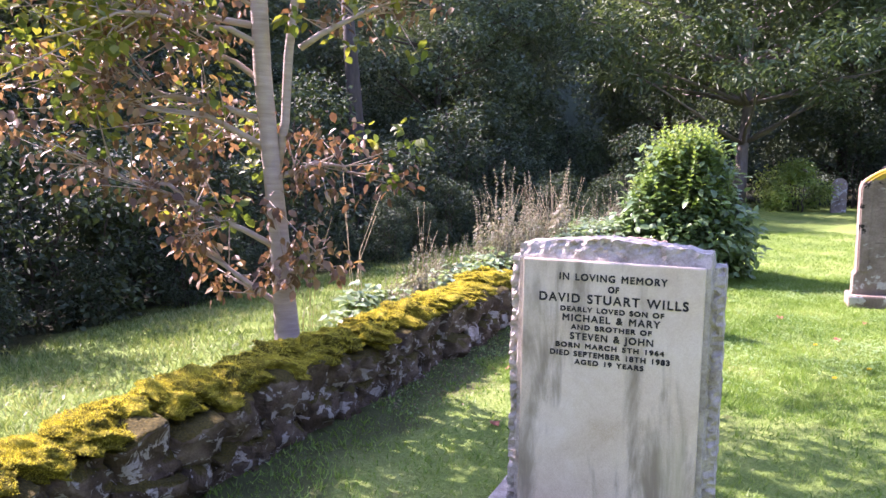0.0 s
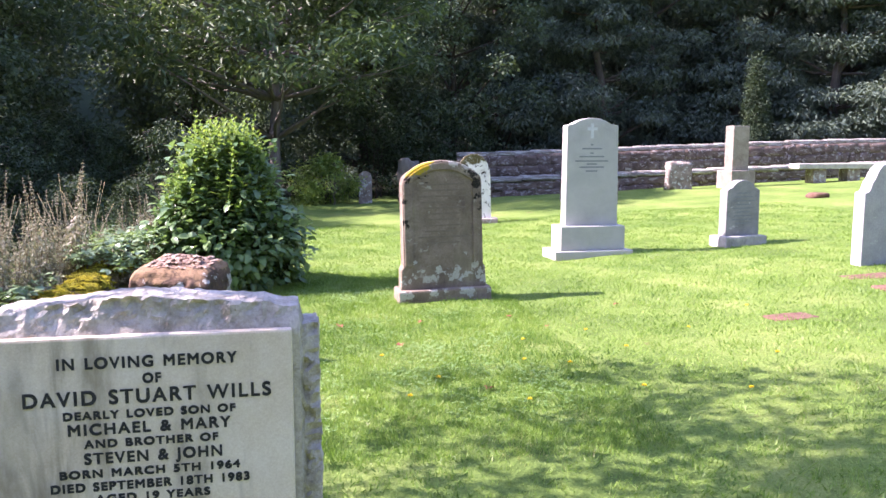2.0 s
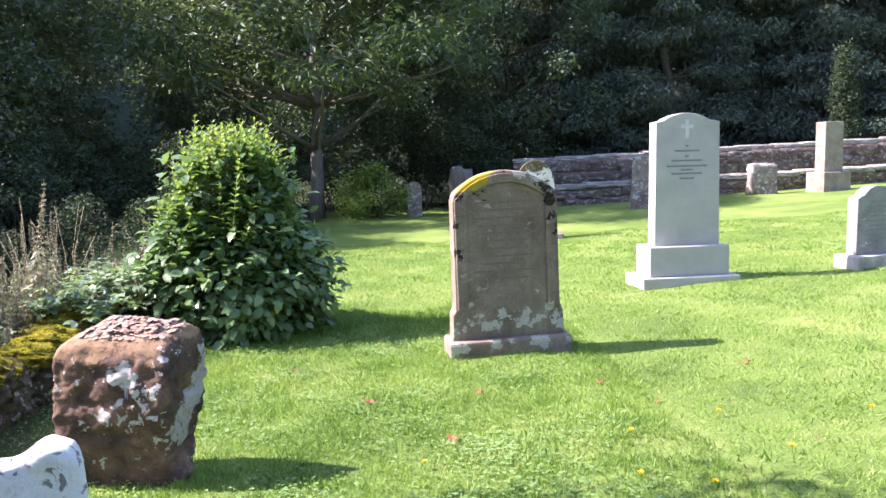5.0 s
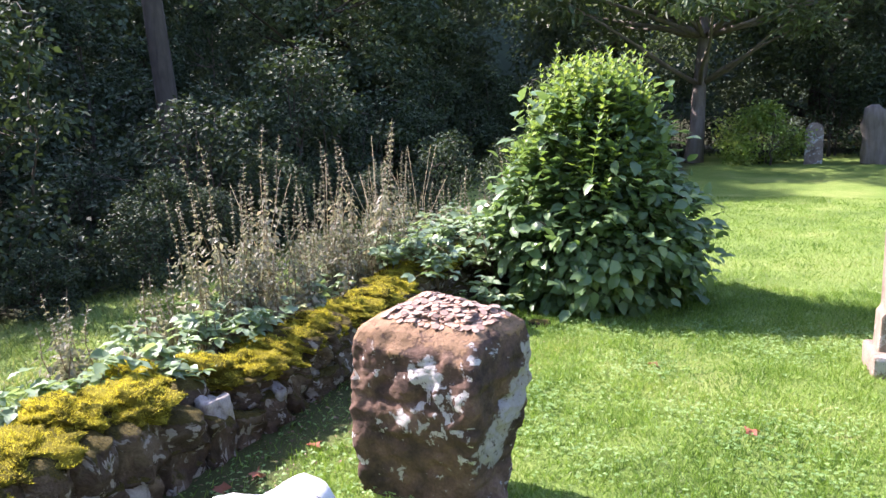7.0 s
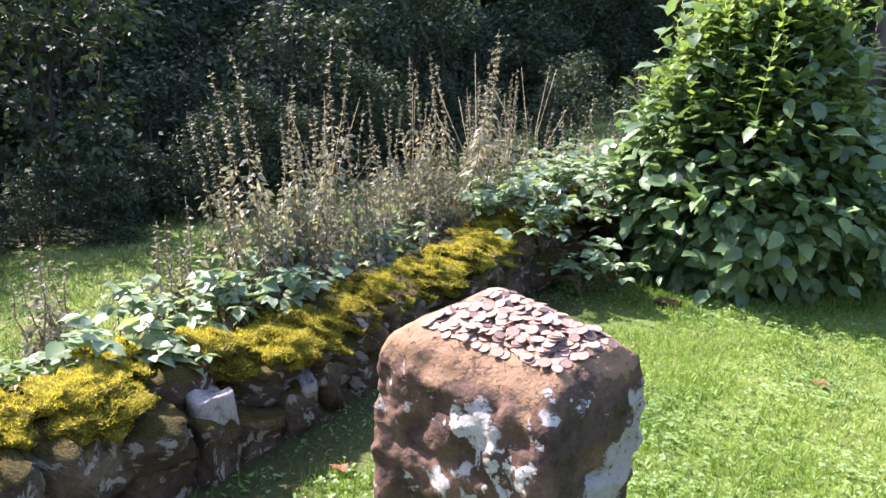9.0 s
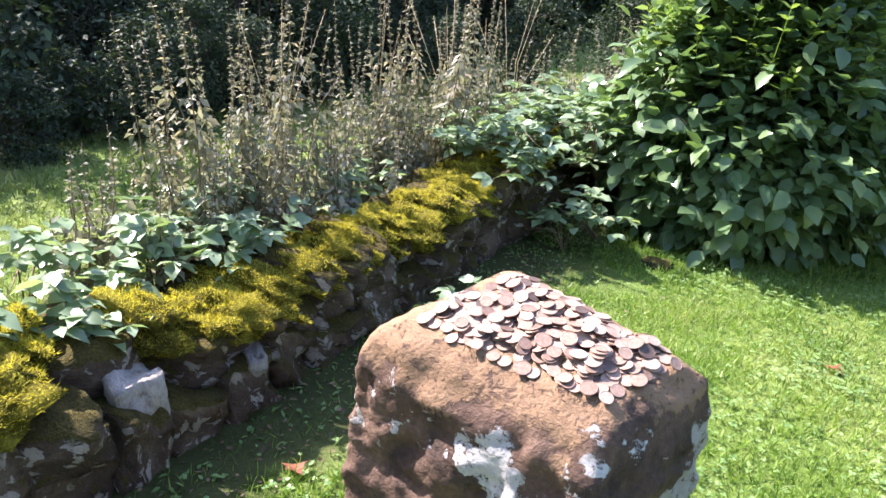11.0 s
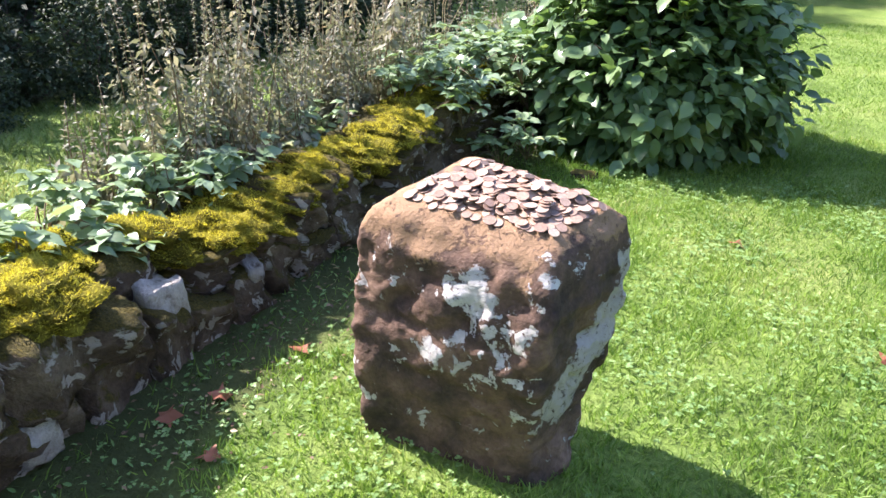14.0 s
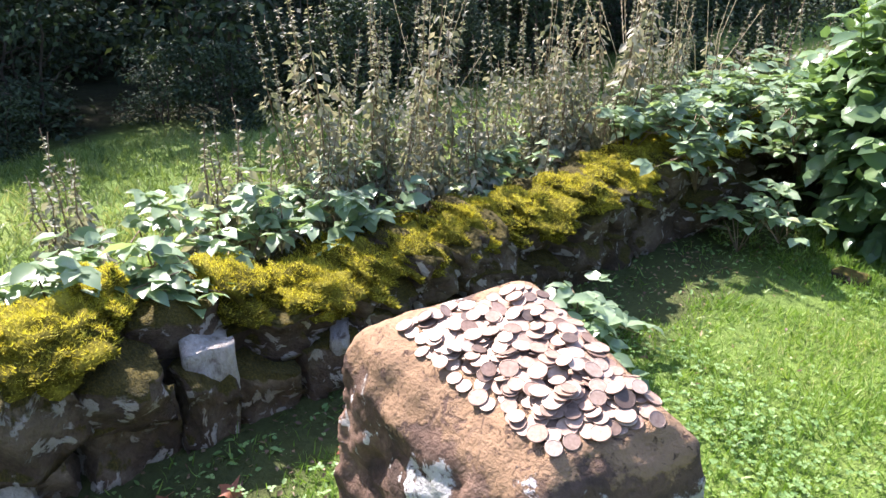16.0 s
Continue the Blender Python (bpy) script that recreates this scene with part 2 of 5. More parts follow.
LAUREL = leaf_material("shrub_leaf", [(0.0, (0.085, 0.15, 0.075)), (0.45, (0.15, 0.245, 0.12)), (0.85, (0.24, 0.345, 0.16)), (1.0, (0.33, 0.43, 0.16))], 0.28, 0.35)
LAUREL_NEW = leaf_material("shrub_young_leaf", [(0.0, (0.13, 0.23, 0.065)), (0.5, (0.25, 0.36, 0.1)), (1.0, (0.42, 0.49, 0.16))], 0.4, 0.38)
TWIG = bark_material("twig_bark", [(0.3, (0.05, 0.035, 0.022)), (0.7, (0.16, 0.11, 0.07))], False)
BIRCH = bark_material("pale_bark", [(0.22, (0.1, 0.08, 0.065)), (0.36, (0.33, 0.265, 0.22)), (0.6, (0.45, 0.37, 0.31)), (0.8, (0.56, 0.47, 0.41))], True)
DARK_BARK = bark_material("dark_bark", [(0.3, (0.03, 0.024, 0.018)), (0.7, (0.11, 0.09, 0.07))], False)
GREY_BARK = bark_material("grey_bark", [(0.3, (0.1, 0.085, 0.07)), (0.7, (0.26, 0.22, 0.19))], False)
DEAD_LEAF = leaf_material("withered_leaf", [(0.0, (0.09, 0.055, 0.04)), (0.4, (0.2, 0.13, 0.085)), (0.75, (0.34, 0.25, 0.16)), (1.0, (0.44, 0.38, 0.16))], 0.5, 0.3, (1.2, 0.9, 0.6))
AUTUMN_LEAF = leaf_material("turning_leaf", [(0.0, (0.07, 0.12, 0.025)), (0.5, (0.17, 0.22, 0.05)), (0.9, (0.34, 0.31, 0.06)), (1.0, (0.45, 0.32, 0.05))], 0.5, 0.38)
WOOD_LEAF = leaf_material("wood_leaf", [(0.0, (0.03, 0.046, 0.032)), (0.45, (0.05, 0.076, 0.048)), (0.8, (0.08, 0.118, 0.066)), (1.0, (0.135, 0.175, 0.08))], 0.65, 0.16, shine=0.2)
TALL_LEAF = leaf_material("tall_tree_leaf", [(0.0, (0.065, 0.092, 0.072)), (0.45, (0.1, 0.143, 0.1)), (0.8, (0.13, 0.18, 0.11)), (1.0, (0.18, 0.23, 0.12))], 0.6, 0.25, shine=0.25)
FIR_LEAF = leaf_material("conifer_leaf", [(0.0, (0.066, 0.088, 0.08)), (0.5, (0.1, 0.135, 0.115)), (1.0, (0.15, 0.19, 0.14))], 0.75, 0.15, shine=0.1)
YEW_LEAF = leaf_material("feathery_leaf", [(0.0, (0.065, 0.1, 0.055)), (0.5, (0.105, 0.155, 0.08)), (1.0, (0.18, 0.23, 0.115))], 0.55, 0.25)
WEED_LEAF = leaf_material("weed_leaf", [(0.0, (0.1, 0.13, 0.075)), (0.4, (0.24, 0.25, 0.185)), (0.75, (0.39, 0.37, 0.295)), (1.0, (0.46, 0.35, 0.27))], 0.6, 0.34, (1.1, 1.1, 0.8))
WEED_STEM = plain_material("weed_stem", [(0.3, (0.1, 0.06, 0.04)), (0.7, (0.28, 0.21, 0.13))], 30)
STRAW = plain_material("straw", [(0.3, (0.4, 0.3, 0.17)), (0.7, (0.62, 0.52, 0.33))], 20)
BRAMBLE_LEAF = leaf_material("bramble_leaf", [(0.0, (0.12, 0.19, 0.1)), (0.5, (0.26, 0.36, 0.22)), (0.9, (0.42, 0.52, 0.35)), (1.0, (0.47, 0.44, 0.17))], 0.36, 0.32)
FALLEN = leaf_material("fallen_leaf", [(0.0, (0.16, 0.045, 0.03)), (0.5, (0.25, 0.075, 0.045)), (1.0, (0.34, 0.15, 0.08))], 0.6, 0.2, (1.2, 0.8, 0.6))
PETAL = leaf_material("dandelion_petal", [(0.0, (0.75, 0.55, 0.02)), (1.0, (0.85, 0.68, 0.04))], 0.6, 0.3)
COPPER = coin_material()
LETTER = plain_material("lead_lettering", [(0.3, (0.01, 0.01, 0.011)), (0.7, (0.03, 0.03, 0.031))], 60, 0.8)
FAINT_LETTER = plain_material("worn_lettering", [(0.3, (0.16, 0.17, 0.19)), (0.7, (0.24, 0.25, 0.27))], 60, 0.8)


# ---- mesh helpers ----
RNG = np.random.default_rng(7)


def finish(bm, name, mat, smooth=True):
    me = bpy.data.meshes.new(name)
    bmesh.ops.recalc_face_normals(bm, faces=bm.faces)
    for f in bm.faces:
        f.smooth = smooth
    bm.to_mesh(me)
    bm.free()
    me.materials.append(mat)
    return me


def part(name, bm, mat, parent, label="", smooth=False):
    """One mesh object under a thing or under a part."""
    me = bm if isinstance(bm, bpy.types.Mesh) else finish(bm, name, mat, smooth)
    ob = new(name, me)
    ob.parent = parent
    return tagged(ob, label)


def thing(name, label, category, at=None, group="", kind=""):
    ob = new(name)
    if at is not None:
        ob.matrix_basis = at
    return tagged(ob, label, category, group, kind)


def ground_z(x, y):
    """Height of the ground: a lawn that rises gently to the east, a low bank behind the wall."""
    x = np.asarray(x, float)
    y = np.asarray(y, float)
    lawn = -0.03 + 0.045 * np.log1p(np.exp(np.clip((x - 1.0) * 3, -40, 40))) / 3
    lawn = np.minimum(lawn, 0.55 + 0.0 * x)
    bank = 0.12 - 0.07 * np.clip(-2.4 - x, 0, 6)
    w = np.clip((-2.2 - x) / 0.16, 0, 1) * np.clip((10.5 - y) / 2.0, 0, 1)
    bumps = 0.010 * np.sin(x * 3.1 + 0.7 * y) * np.cos(y * 2.3 - 0.4 * x) + 0.006 * np.sin(x * 7.3 + y * 5.1)
    return lawn * (1 - w) + bank * w + bumps


def gz(x, y):
    return float(ground_z(x, y))


def scatter(name, template, mat, P, D, U, L, W):
    """A mesh of many small blades or leaves. template: corner rows (along, across, out) and faces."""
    verts, faces = template
    T = np.array(verts, float)
    P, D, U = (np.asarray(a, float) for a in (P, D, U))
    n = len(P)
    D = D / (np.linalg.norm(D, axis=1, keepdims=True) + 1e-9)
    S = np.cross(D, U)
    S = S / (np.linalg.norm(S, axis=1, keepdims=True) + 1e-9)
    N = np.cross(S, D)
    L = np.broadcast_to(np.asarray(L, float), (n,))
    W = np.broadcast_to(np.asarray(W, float), (n,))
    V = (P[:, None] + T[None, :, 0, None] * (D * L[:, None])[:, None] + T[None, :, 1, None] * (S * W[:, None])[:, None]
         + T[None, :, 2, None] * (N * L[:, None])[:, None])
    k = len(T)
    loops = np.concatenate([np.array(f) for f in faces])
    sizes = np.array([len(f) for f in faces])
    idx = (loops[None] + (np.arange(n) * k)[:, None]).ravel()
    starts = np.concatenate([[0], np.cumsum(np.tile(sizes, n))[:-1]])
    me = bpy.data.meshes.new(name)
    me.vertices.add(n * k)
    me.vertices.foreach_set("co", V.astype(np.float32).ravel())
    me.loops.add(len(idx))
    me.loops.foreach_set("vertex_index", idx.astype(np.int32))
    me.polygons.add(n * len(faces))
    me.polygons.foreach_set("loop_start", starts.astype(np.int32))
    me.update(calc_edges=True)
    me.materials.append(mat)
    return me


LEAF = ([(0, 0, 0), (0.33, 0, -0.05), (0.7, 0, -0.03), (1, 0, -0.14), (0.25, 0.42, 0.04), (0.62, 0.4, 0.05), (0.25, -0.42, 0.04), (0.62, -0.4, 0.05)],
        [(0, 1, 4), (1, 2, 5, 4), (2, 3, 5), (0, 6, 1), (1, 6, 7, 2), (2, 7, 3)])
SMALL_LEAF = ([(0, 0, 0), (0.45, 0.5, 0.08), (1, 0, -0.08), (0.45, -0.5, 0.08)], [(0, 2, 1), (0, 3, 2)])
BLADE = ([(0, 0.5, 0), (0, -0.5, 0), (0.55, 0.4, 0.06), (0.55, -0.4, 0.06), (1, 0, 0.28)], [(0, 1, 3, 2), (2, 3, 4)])
SPIKE = ([(0, 0.5, 0), (0, -0.5, 0), (1, 0, 0.1)], [(0, 1, 2)])


def rand_dirs(n, flat=1.0):
    v = RNG.normal(size=(n, 3))
    v[:, 2] *= flat
    return v / (np.linalg.norm(v, axis=1, keepdims=True) + 1e-9)


def tube(bm, pts, radii, sides=6):
    pts = [Vector(p) for p in pts]
    rings = []
    for i, p in enumerate(pts):
        d = (pts[min(i + 1, len(pts) - 1)] - pts[max(i - 1, 0)]).normalized()
        a = d.orthogonal().normalized() if i == 0 else (a - d * a.dot(d)).normalized()
        b = d.cross(a)
        rings.append([bm.verts.new(p + (a * math.cos(t) + b * math.sin(t)) * radii[i]) for t in (2 * math.pi * k / sides for k in range(sides))])
    for r, s in zip(rings, rings[1:]):
        for k in range(sides):
            bm.faces.new((r[k], r[(k + 1) % sides], s[(k + 1) % sides], s[k]))
    bm.faces.new(rings[0][::-1])
    bm.faces.new(rings[-1])


def bent(a, b, n, wild, rnd, sag=0.0):
    a, b = Vector(a), Vector(b)
    out = []
    for i in range(n + 1):
        t = i / n
        j = Vector([rnd.uniform(-1, 1) for _ in range(3)]) * wild * math.sin(math.pi * t)
        out.append(a.lerp(b, t) + j + Vector((0, 0, -sag * math.sin(math.pi * t))))
    return out


def extruded(profile, depth, bevel=0.006, rough=0.0, cuts=0, seed=0):
    """A slab whose outline (x, z) is extruded along y, centred on y = 0."""
    bm = bmesh.new()
    vs = [bm.verts.new((x, -depth / 2, z)) for x, z in profile]
    f = bm.faces.new(vs)
    ext = bmesh.ops.extrude_face_region(bm, geom=[f])
    bmesh.ops.translate(bm, vec=(0, depth, 0), verts=[v for v in ext["geom"] if isinstance(v, bmesh.types.BMVert)])
    bmesh.ops.recalc_face_normals(bm, faces=bm.faces)
    if bevel:
        bmesh.ops.bevel(bm, geom=[e for e in bm.edges if e.calc_face_angle(0) > 0.5], offset=bevel, segments=2, affect="EDGES", profile=0.6)
    if cuts:
        bmesh.ops.triangulate(bm, faces=bm.faces)
        bmesh.ops.subdivide_edges(bm, edges=[e for e in bm.edges if e.calc_length() > 0.05], cuts=cuts, use_grid_fill=True)
    if rough:
        for v in bm.verts:
            v.co += noise.noise_vector(v.co * 9 + Vector((seed, 0, 0))) * rough
    return bm


def box(w, d, h, bevel=0.008, rough=0.0, z=0.0, seed=0, cuts=0):
    return extruded([(-w / 2, z), (w / 2, z), (w / 2, z + h), (-w / 2, z + h)], d, bevel, rough, cuts, seed)


def arc(cx, cz, r, a0, a1, n):
    return [(cx + r * math.cos(radians(a0 + (a1 - a0) * i / n)), cz + r * math.sin(radians(a0 + (a1 - a0) * i / n))) for i in range(n + 1)]


def bow(half, z0, rise, n=14):
    """Points of a flat arch from right to left."""
    r = (half * half + rise * rise) / (2 * rise)
    a = math.degrees(math.asin(min(1, half / r)))
    return arc(0, z0 + rise - r, r, 90 - a, 90 + a, n)


def rock(w, d, h, seed, cuts=4, amp=0.16, round_=0.45):
    """An uneven field stone standing on z = 0."""
    bm = bmesh.new()
    bmesh.ops.create_cube(bm, size=1.0)
    bmesh.ops.subdivide_edges(bm, edges=bm.edges, cuts=cuts, use_grid_fill=True)
    off = Vector((seed * 7.3, seed * 3.1, seed * 1.7))
    for v in bm.verts:
        c = v.co.copy()
        ball = c.normalized() * 0.62
        c = c.lerp(ball, round_)
        c += noise.noise_vector(c * 2.1 + off) * amp + noise.noise_vector(c * 6 + off) * amp * 0.35
        v.co = Vector((c.x * w, c.y * d, (c.z + 0.5) * h))
    return bm


# ---- ground ----
def make_ground():
    def spread(lo, hi, fine, far):
        core = np.arange(lo, hi, fine)
        k = np.cumsum(fine * 1.22 ** np.arange(1, 60))
        k = k[k < far]
        return np.concatenate([lo - k[::-1], core, hi + k])
    xs, ys = spread(-5.0, 6.0, 0.08, 600.0), spread(0.0, 12.0, 0.1, 600.0)
    X, Y = np.meshgrid(xs, ys, indexing="ij")
    Z = ground_z(X, Y)
    verts = np.stack([X, Y, Z], -1).reshape(-1, 3)
    nx, ny = len(xs), len(ys)
    i = (np.arange(nx - 1)[:, None] * ny + np.arange(ny - 1)[None]).ravel()
    faces = np.stack([i, i + ny, i + ny + 1, i + 1], -1)
    me = bpy.data.meshes.new("ground")
    me.vertices.add(len(verts))
    me.vertices.foreach_set("co", verts.astype(np.float32).ravel())
    me.loops.add(faces.size)
    me.loops.foreach_set("vertex_index", faces.astype(np.int32).ravel())
    me.polygons.add(len(faces))
    me.polygons.foreach_set("loop_start", (np.arange(len(faces)) * 4).astype(np.int32))
    me.update(calc_edges=True)
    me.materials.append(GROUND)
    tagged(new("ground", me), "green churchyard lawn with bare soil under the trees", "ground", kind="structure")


make_ground()


def lawn(name, label, x0, x1, y0, y1, per_m2, length, width, mat, template, lean=0.5, keep=None):
    n = int((x1 - x0) * (y1 - y0) * per_m2)
    x, y = RNG.uniform(x0, x1, n), RNG.uniform(y0, y1, n)
    clump = 0.6 * np.sin(x * 9.1 + 2 * np.sin(y * 5.3)) * np.cos(y * 8.7 + 2 * np.sin(x * 4.1)) + 0.6 * np.sin(x * 31 + 3 * np.sin(y * 17)) * np.cos(y * 27 + 3 * np.sin(x * 13 + 1))
    ok = RNG.uniform(size=n) < 0.68 + 0.4 * clump
    if keep is not None:
        ok &= keep(x, y)
    x, y, clump = x[ok], y[ok], clump[ok]
    n = len(x)
    P = np.stack([x, y, ground_z(x, y) - 0.004], -1)
    D = np.stack([RNG.normal(0, lean, n), RNG.normal(0, lean, n), np.ones(n)], -1)
    L = length * RNG.uniform(0.55, 1.25, n) * (1 + 0.4 * clump)
    me = scatter(name, template, mat, P, D, rand_dirs(n), L, width * RNG.uniform(0.7, 1.3, n))
    tagged(new(name, me), label, "grass", kind="stuff")


lawn("lawn_grass", "short mown green grass blades of the near lawn", -2.0, 1.3, 4.3, 9.6, 14500, 0.036, 0.0032, GRASS, BLADE, 0.65,
     lambda x, y: (x > -1.62 + 0.16 * np.sin(y * 5) + 0.1 * np.sin(y * 13)) | (RNG.uniform(size=len(x)) < 0.1))
lawn("lawn_grass", "mown green grass blades of the wide lawn", -2.0, 8.0, 1.2, 15.0, 3000, 0.034, 0.0065, GRASS, SPIKE, 0.75,
     lambda x, y: ~((x < 1.3) & (y > 4.3) & (y < 9.6)))
lawn("meadow_grass", "longer pale green grass behind the wall", -4.55, -2.35, 0.0, 11.0, 3800, 0.05, 0.0055, LONG_GRASS, BLADE, 0.7)


# ---- trees ----
def crown_leaves(clumps, per, L, W, flat, droop, template=SMALL_LEAF):
    """Leaf rows for clumps (x, y, z, radius)."""
    P, D = [], []
    for x, y, z, r in clumps:
        n = max(8, int(per * (r ** 2)))
        v = rand_dirs(n) * (RNG.uniform(0, 1, (n, 1)) ** 0.45) * r
        v[:, 2] *= flat
        P.append(v + (x, y, z))
        d = rand_dirs(n, 0.5) + v / (r + 1e-6) * 0.8
        d[:, 2] -= droop
        D.append(d)
    P, D = np.concatenate(P), np.concatenate(D)
    n = len(P)
    U = rand_dirs(n) + (0, 0, 1.2)
    return P, D, U, L * RNG.uniform(0.6, 1.25, n), W * RNG.uniform(0.7, 1.2, n)


def make_tree(name, label, category, seed, height, radius, low, trunk_r, mats, L, W, clumps=46, per=190, stems=1, clump_r=0.5, flat=0.7, conical=False, droop=0.35):
    rnd = random.Random(seed)
    root = thing(name, label, category)
    cs = []
    for i in range(clumps):
        t = rnd.random()
        z = low + (height - low) * t
        ring = (1 - t) ** 0.8 if conical else math.sin(math.pi * (0.18 + 0.78 * t)) ** 0.7
        a = rnd.uniform(0, 2 * math.pi)
        rr = radius * ring * math.sqrt(rnd.uniform(0.12, 1.0)) * rnd.uniform(0.75, 1.15)
        cs.append((rr * math.cos(a), rr * math.sin(a), z, clump_r * rnd.uniform(0.6, 1.25)))
    bm = bmesh.new()
    tops = []
    for s in range(stems):
        a = rnd.uniform(0, 6.28)
        foot = Vector((0.12 * s * math.cos(a), 0.12 * s * math.sin(a), -0.15))
        top = Vector((rnd.uniform(-0.3, 0.3) * radius * 0.6 + foot.x * 2, rnd.uniform(-0.3, 0.3) * radius * 0.6 + foot.y * 2, height * rnd.uniform(0.82, 0.95)))
        pts = bent(foot, top, 8, 0.04 * height ** 0.5, rnd)
        tube(bm, pts, [trunk_r * (1.25 if i == 0 else 1) * (1 - 0.88 * i / 8) / (1 + 0.3 * (stems > 1)) for i in range(9)], 8)
        tops.append(pts)
    for x, y, z, r in cs[::2]:
        pts = tops[rnd.randrange(stems)]
        zz = max(0.3, z - 0.35 * math.hypot(x, y) - 0.1)
        start = min(pts, key=lambda p: abs(p.z - zz))
        tube(bm, bent(start, (x, y, z), 4, 0.06, rnd), [trunk_r * 0.32, trunk_r * 0.26, trunk_r * 0.2, trunk_r * 0.13, trunk_r * 0.05], 5)
    part("trunk", bm, mats[0], root, smooth=True)
    me = scatter("crown", SMALL_LEAF, mats[1], *crown_leaves(cs, per, L, W, flat, droop))
    part("crown", me, mats[1], root)
    return root


def place(master, spots_, seed, used=[]):
    """Set copies of the masters: (x, y, scale)."""
    rnd = random.Random(seed)
    for k, (x, y, s) in enumerate(spots_):
        ob = master[k % len(master)]
        m = pose(x, y, gz(x, y) - 0.03, 0, 0, rnd.uniform(0, 360)) @ Matrix.Diagonal((s, s, s * rnd.uniform(0.9, 1.1), 1))
        if ob.name in used:
            copy_thing(ob, m)
        else:
            ob.matrix_basis = m
            used.append(ob.name)


shrubs = [make_tree("woodland_shrub", "dense dark green leafy shrub at the wood's edge", "shrub", 10 + k, 2.3 + 0.25 * k, 1.15, 0.15, 0.035, (DARK_BARK, WOOD_LEAF),
                    0.11, 0.065, 42, 620, 4, 0.42, 0.8) for k in range(4)]
wood_trees = [make_tree("woodland_tree", "shaded broadleaf tree with a dark green crown", "tree", 30 + k, 5.2 + 0.5 * k, 2.1, 0.5, 0.1, (GREY_BARK if k == 1 else DARK_BARK, WOOD_LEAF),
                        0.15, 0.09, 60, 420, 1, 0.62, 0.75) for k in range(4)]
far_trees = [make_tree("conifer", "tall dark conifer with drooping boughs", "tree", 50 + k, 11.0 + k, 3.2, 0.4, 0.22, (DARK_BARK, FIR_LEAF),
                       0.22, 0.06, 110, 420, 1, 0.95, 0.36, True, 0.8) for k in range(3)]
tall_trees = [make_tree("broadleaf_tree", "tall broadleaf tree in deep green leaf", "tree", 70 + k, 9.5 + k, 3.4, 1.1, 0.2, (DARK_BARK, TALL_LEAF),
                        0.17, 0.1, 95, 360, 1, 0.95, 0.7) for k in range(3)]
rnd = random.Random(3)
place(shrubs, [(-5.3 + rnd.uniform(-0.25, 0.25) - 0.006 * (y - 6) ** 2 * (y < 6), y, rnd.uniform(0.64, 0.86)) for y in [-4 + 1.05 * i for i in range(25)]], 4)
place(shrubs, [(-4.72 + rnd.uniform(-0.12, 0.12) - 0.006 * (y - 6) ** 2 * (y < 6), y + rnd.uniform(-0.2, 0.2), rnd.uniform(0.24, 0.4)) for y in [-2 + 0.7 * i for i in range(20)]]
      + [(-4.5, 7.4, 0.3), (-4.45, 8.2, 0.34), (-4.4, 9.0, 0.36), (-4.4, 9.8, 0.4)], 24)
place(shrubs, [(-6.9 + rnd.uniform(-0.3, 0.3), -4.4 + 1.2 * i, rnd.uniform(0.82, 1.0)) for i in range(22)], 14)
place(wood_trees, [(-8.6 + rnd.uniform(-0.7, 0.7), y, rnd.uniform(0.62, 0.74)) for y in [-5 + 1.5 * i for i in range(19)]], 5)
place(tall_trees, [(-13.0 + rnd.uniform(-1, 1), -6 + 2.6 * i, rnd.uniform(0.76, 0.88)) for i in range(14)]
      + [(-7.6, 15.9, 0.74), (-8.0, 18.3, 0.84), (-8.6, 20.8, 0.8), (-9.5, 24.5, 0.9), (-4.2, 25.6, 0.95), (0.6, 25.2, 1.0), (3.4, 25.6, 0.95)], 6)
place(far_trees, [(5.4 + 2.5 * i + rnd.uniform(-0.6, 0.6), 26.2 + rnd.uniform(-1, 1) + 0.05 * i, rnd.uniform(0.85, 1.1)) for i in range(13)]
      + [(1.5 + 3.6 * i, 30.5, 1.15) for i in range(10)] + [(-18.5, -6 + 4.2 * i, 0.9) for i in range(11)], 7)
place(shrubs, [(-3.4, 21.6, 0.9), (-2.2, 22.3, 1.0), (-0.9, 22.6, 0.95), (0.9, 22.8, 1.1), (2.2, 22.6, 1.05), (3.2, 23.4, 1.1), (-4.8, 20.6, 0.9), (-5.2, 18.2, 0.8), (-3.9, 10.9, 0.42), (-3.5, 11.8, 0.5), (-3.0, 12.8, 0.55), (-2.7, 13.9, 0.6)], 8)


# ---- distance ----
def make_far_woods():
    bm = bmesh.new()
    rings = []
    for j in range(9):
        row = []
        for i in range(120):
            a = 2 * math.pi * i / 120
            r = 62 + 4 * noise.noise(Vector((math.cos(a) * 6, math.sin(a) * 6, j * 0.7))) - 0.6 * j
            z = -1 + j * 2.7 + (1.8 * noise.noise(Vector((math.cos(a) * 11, math.sin(a) * 11, 3))) if j > 5 else 0)
            row.append(bm.verts.new((r * math.cos(a), 10 + r * math.sin(a), z)))
        rings.append(row)
    for r, s in zip(rings, rings[1:]):
        for k in range(120):
            bm.faces.new((r[k], r[(k + 1) % 120], s[(k + 1) % 120], s[k]))
    m = plain_material("far_woods", [(0.3, (0.03, 0.045, 0.03)), (0.6, (0.055, 0.08, 0.045)), (0.8, (0.09, 0.12, 0.06))], 0.9, 0.9, 1.0)
    tagged(new("backdrop", finish(bm, "backdrop", m)), "distant dark green woods around the churchyard", "woods", kind="structure")


make_far_woods()


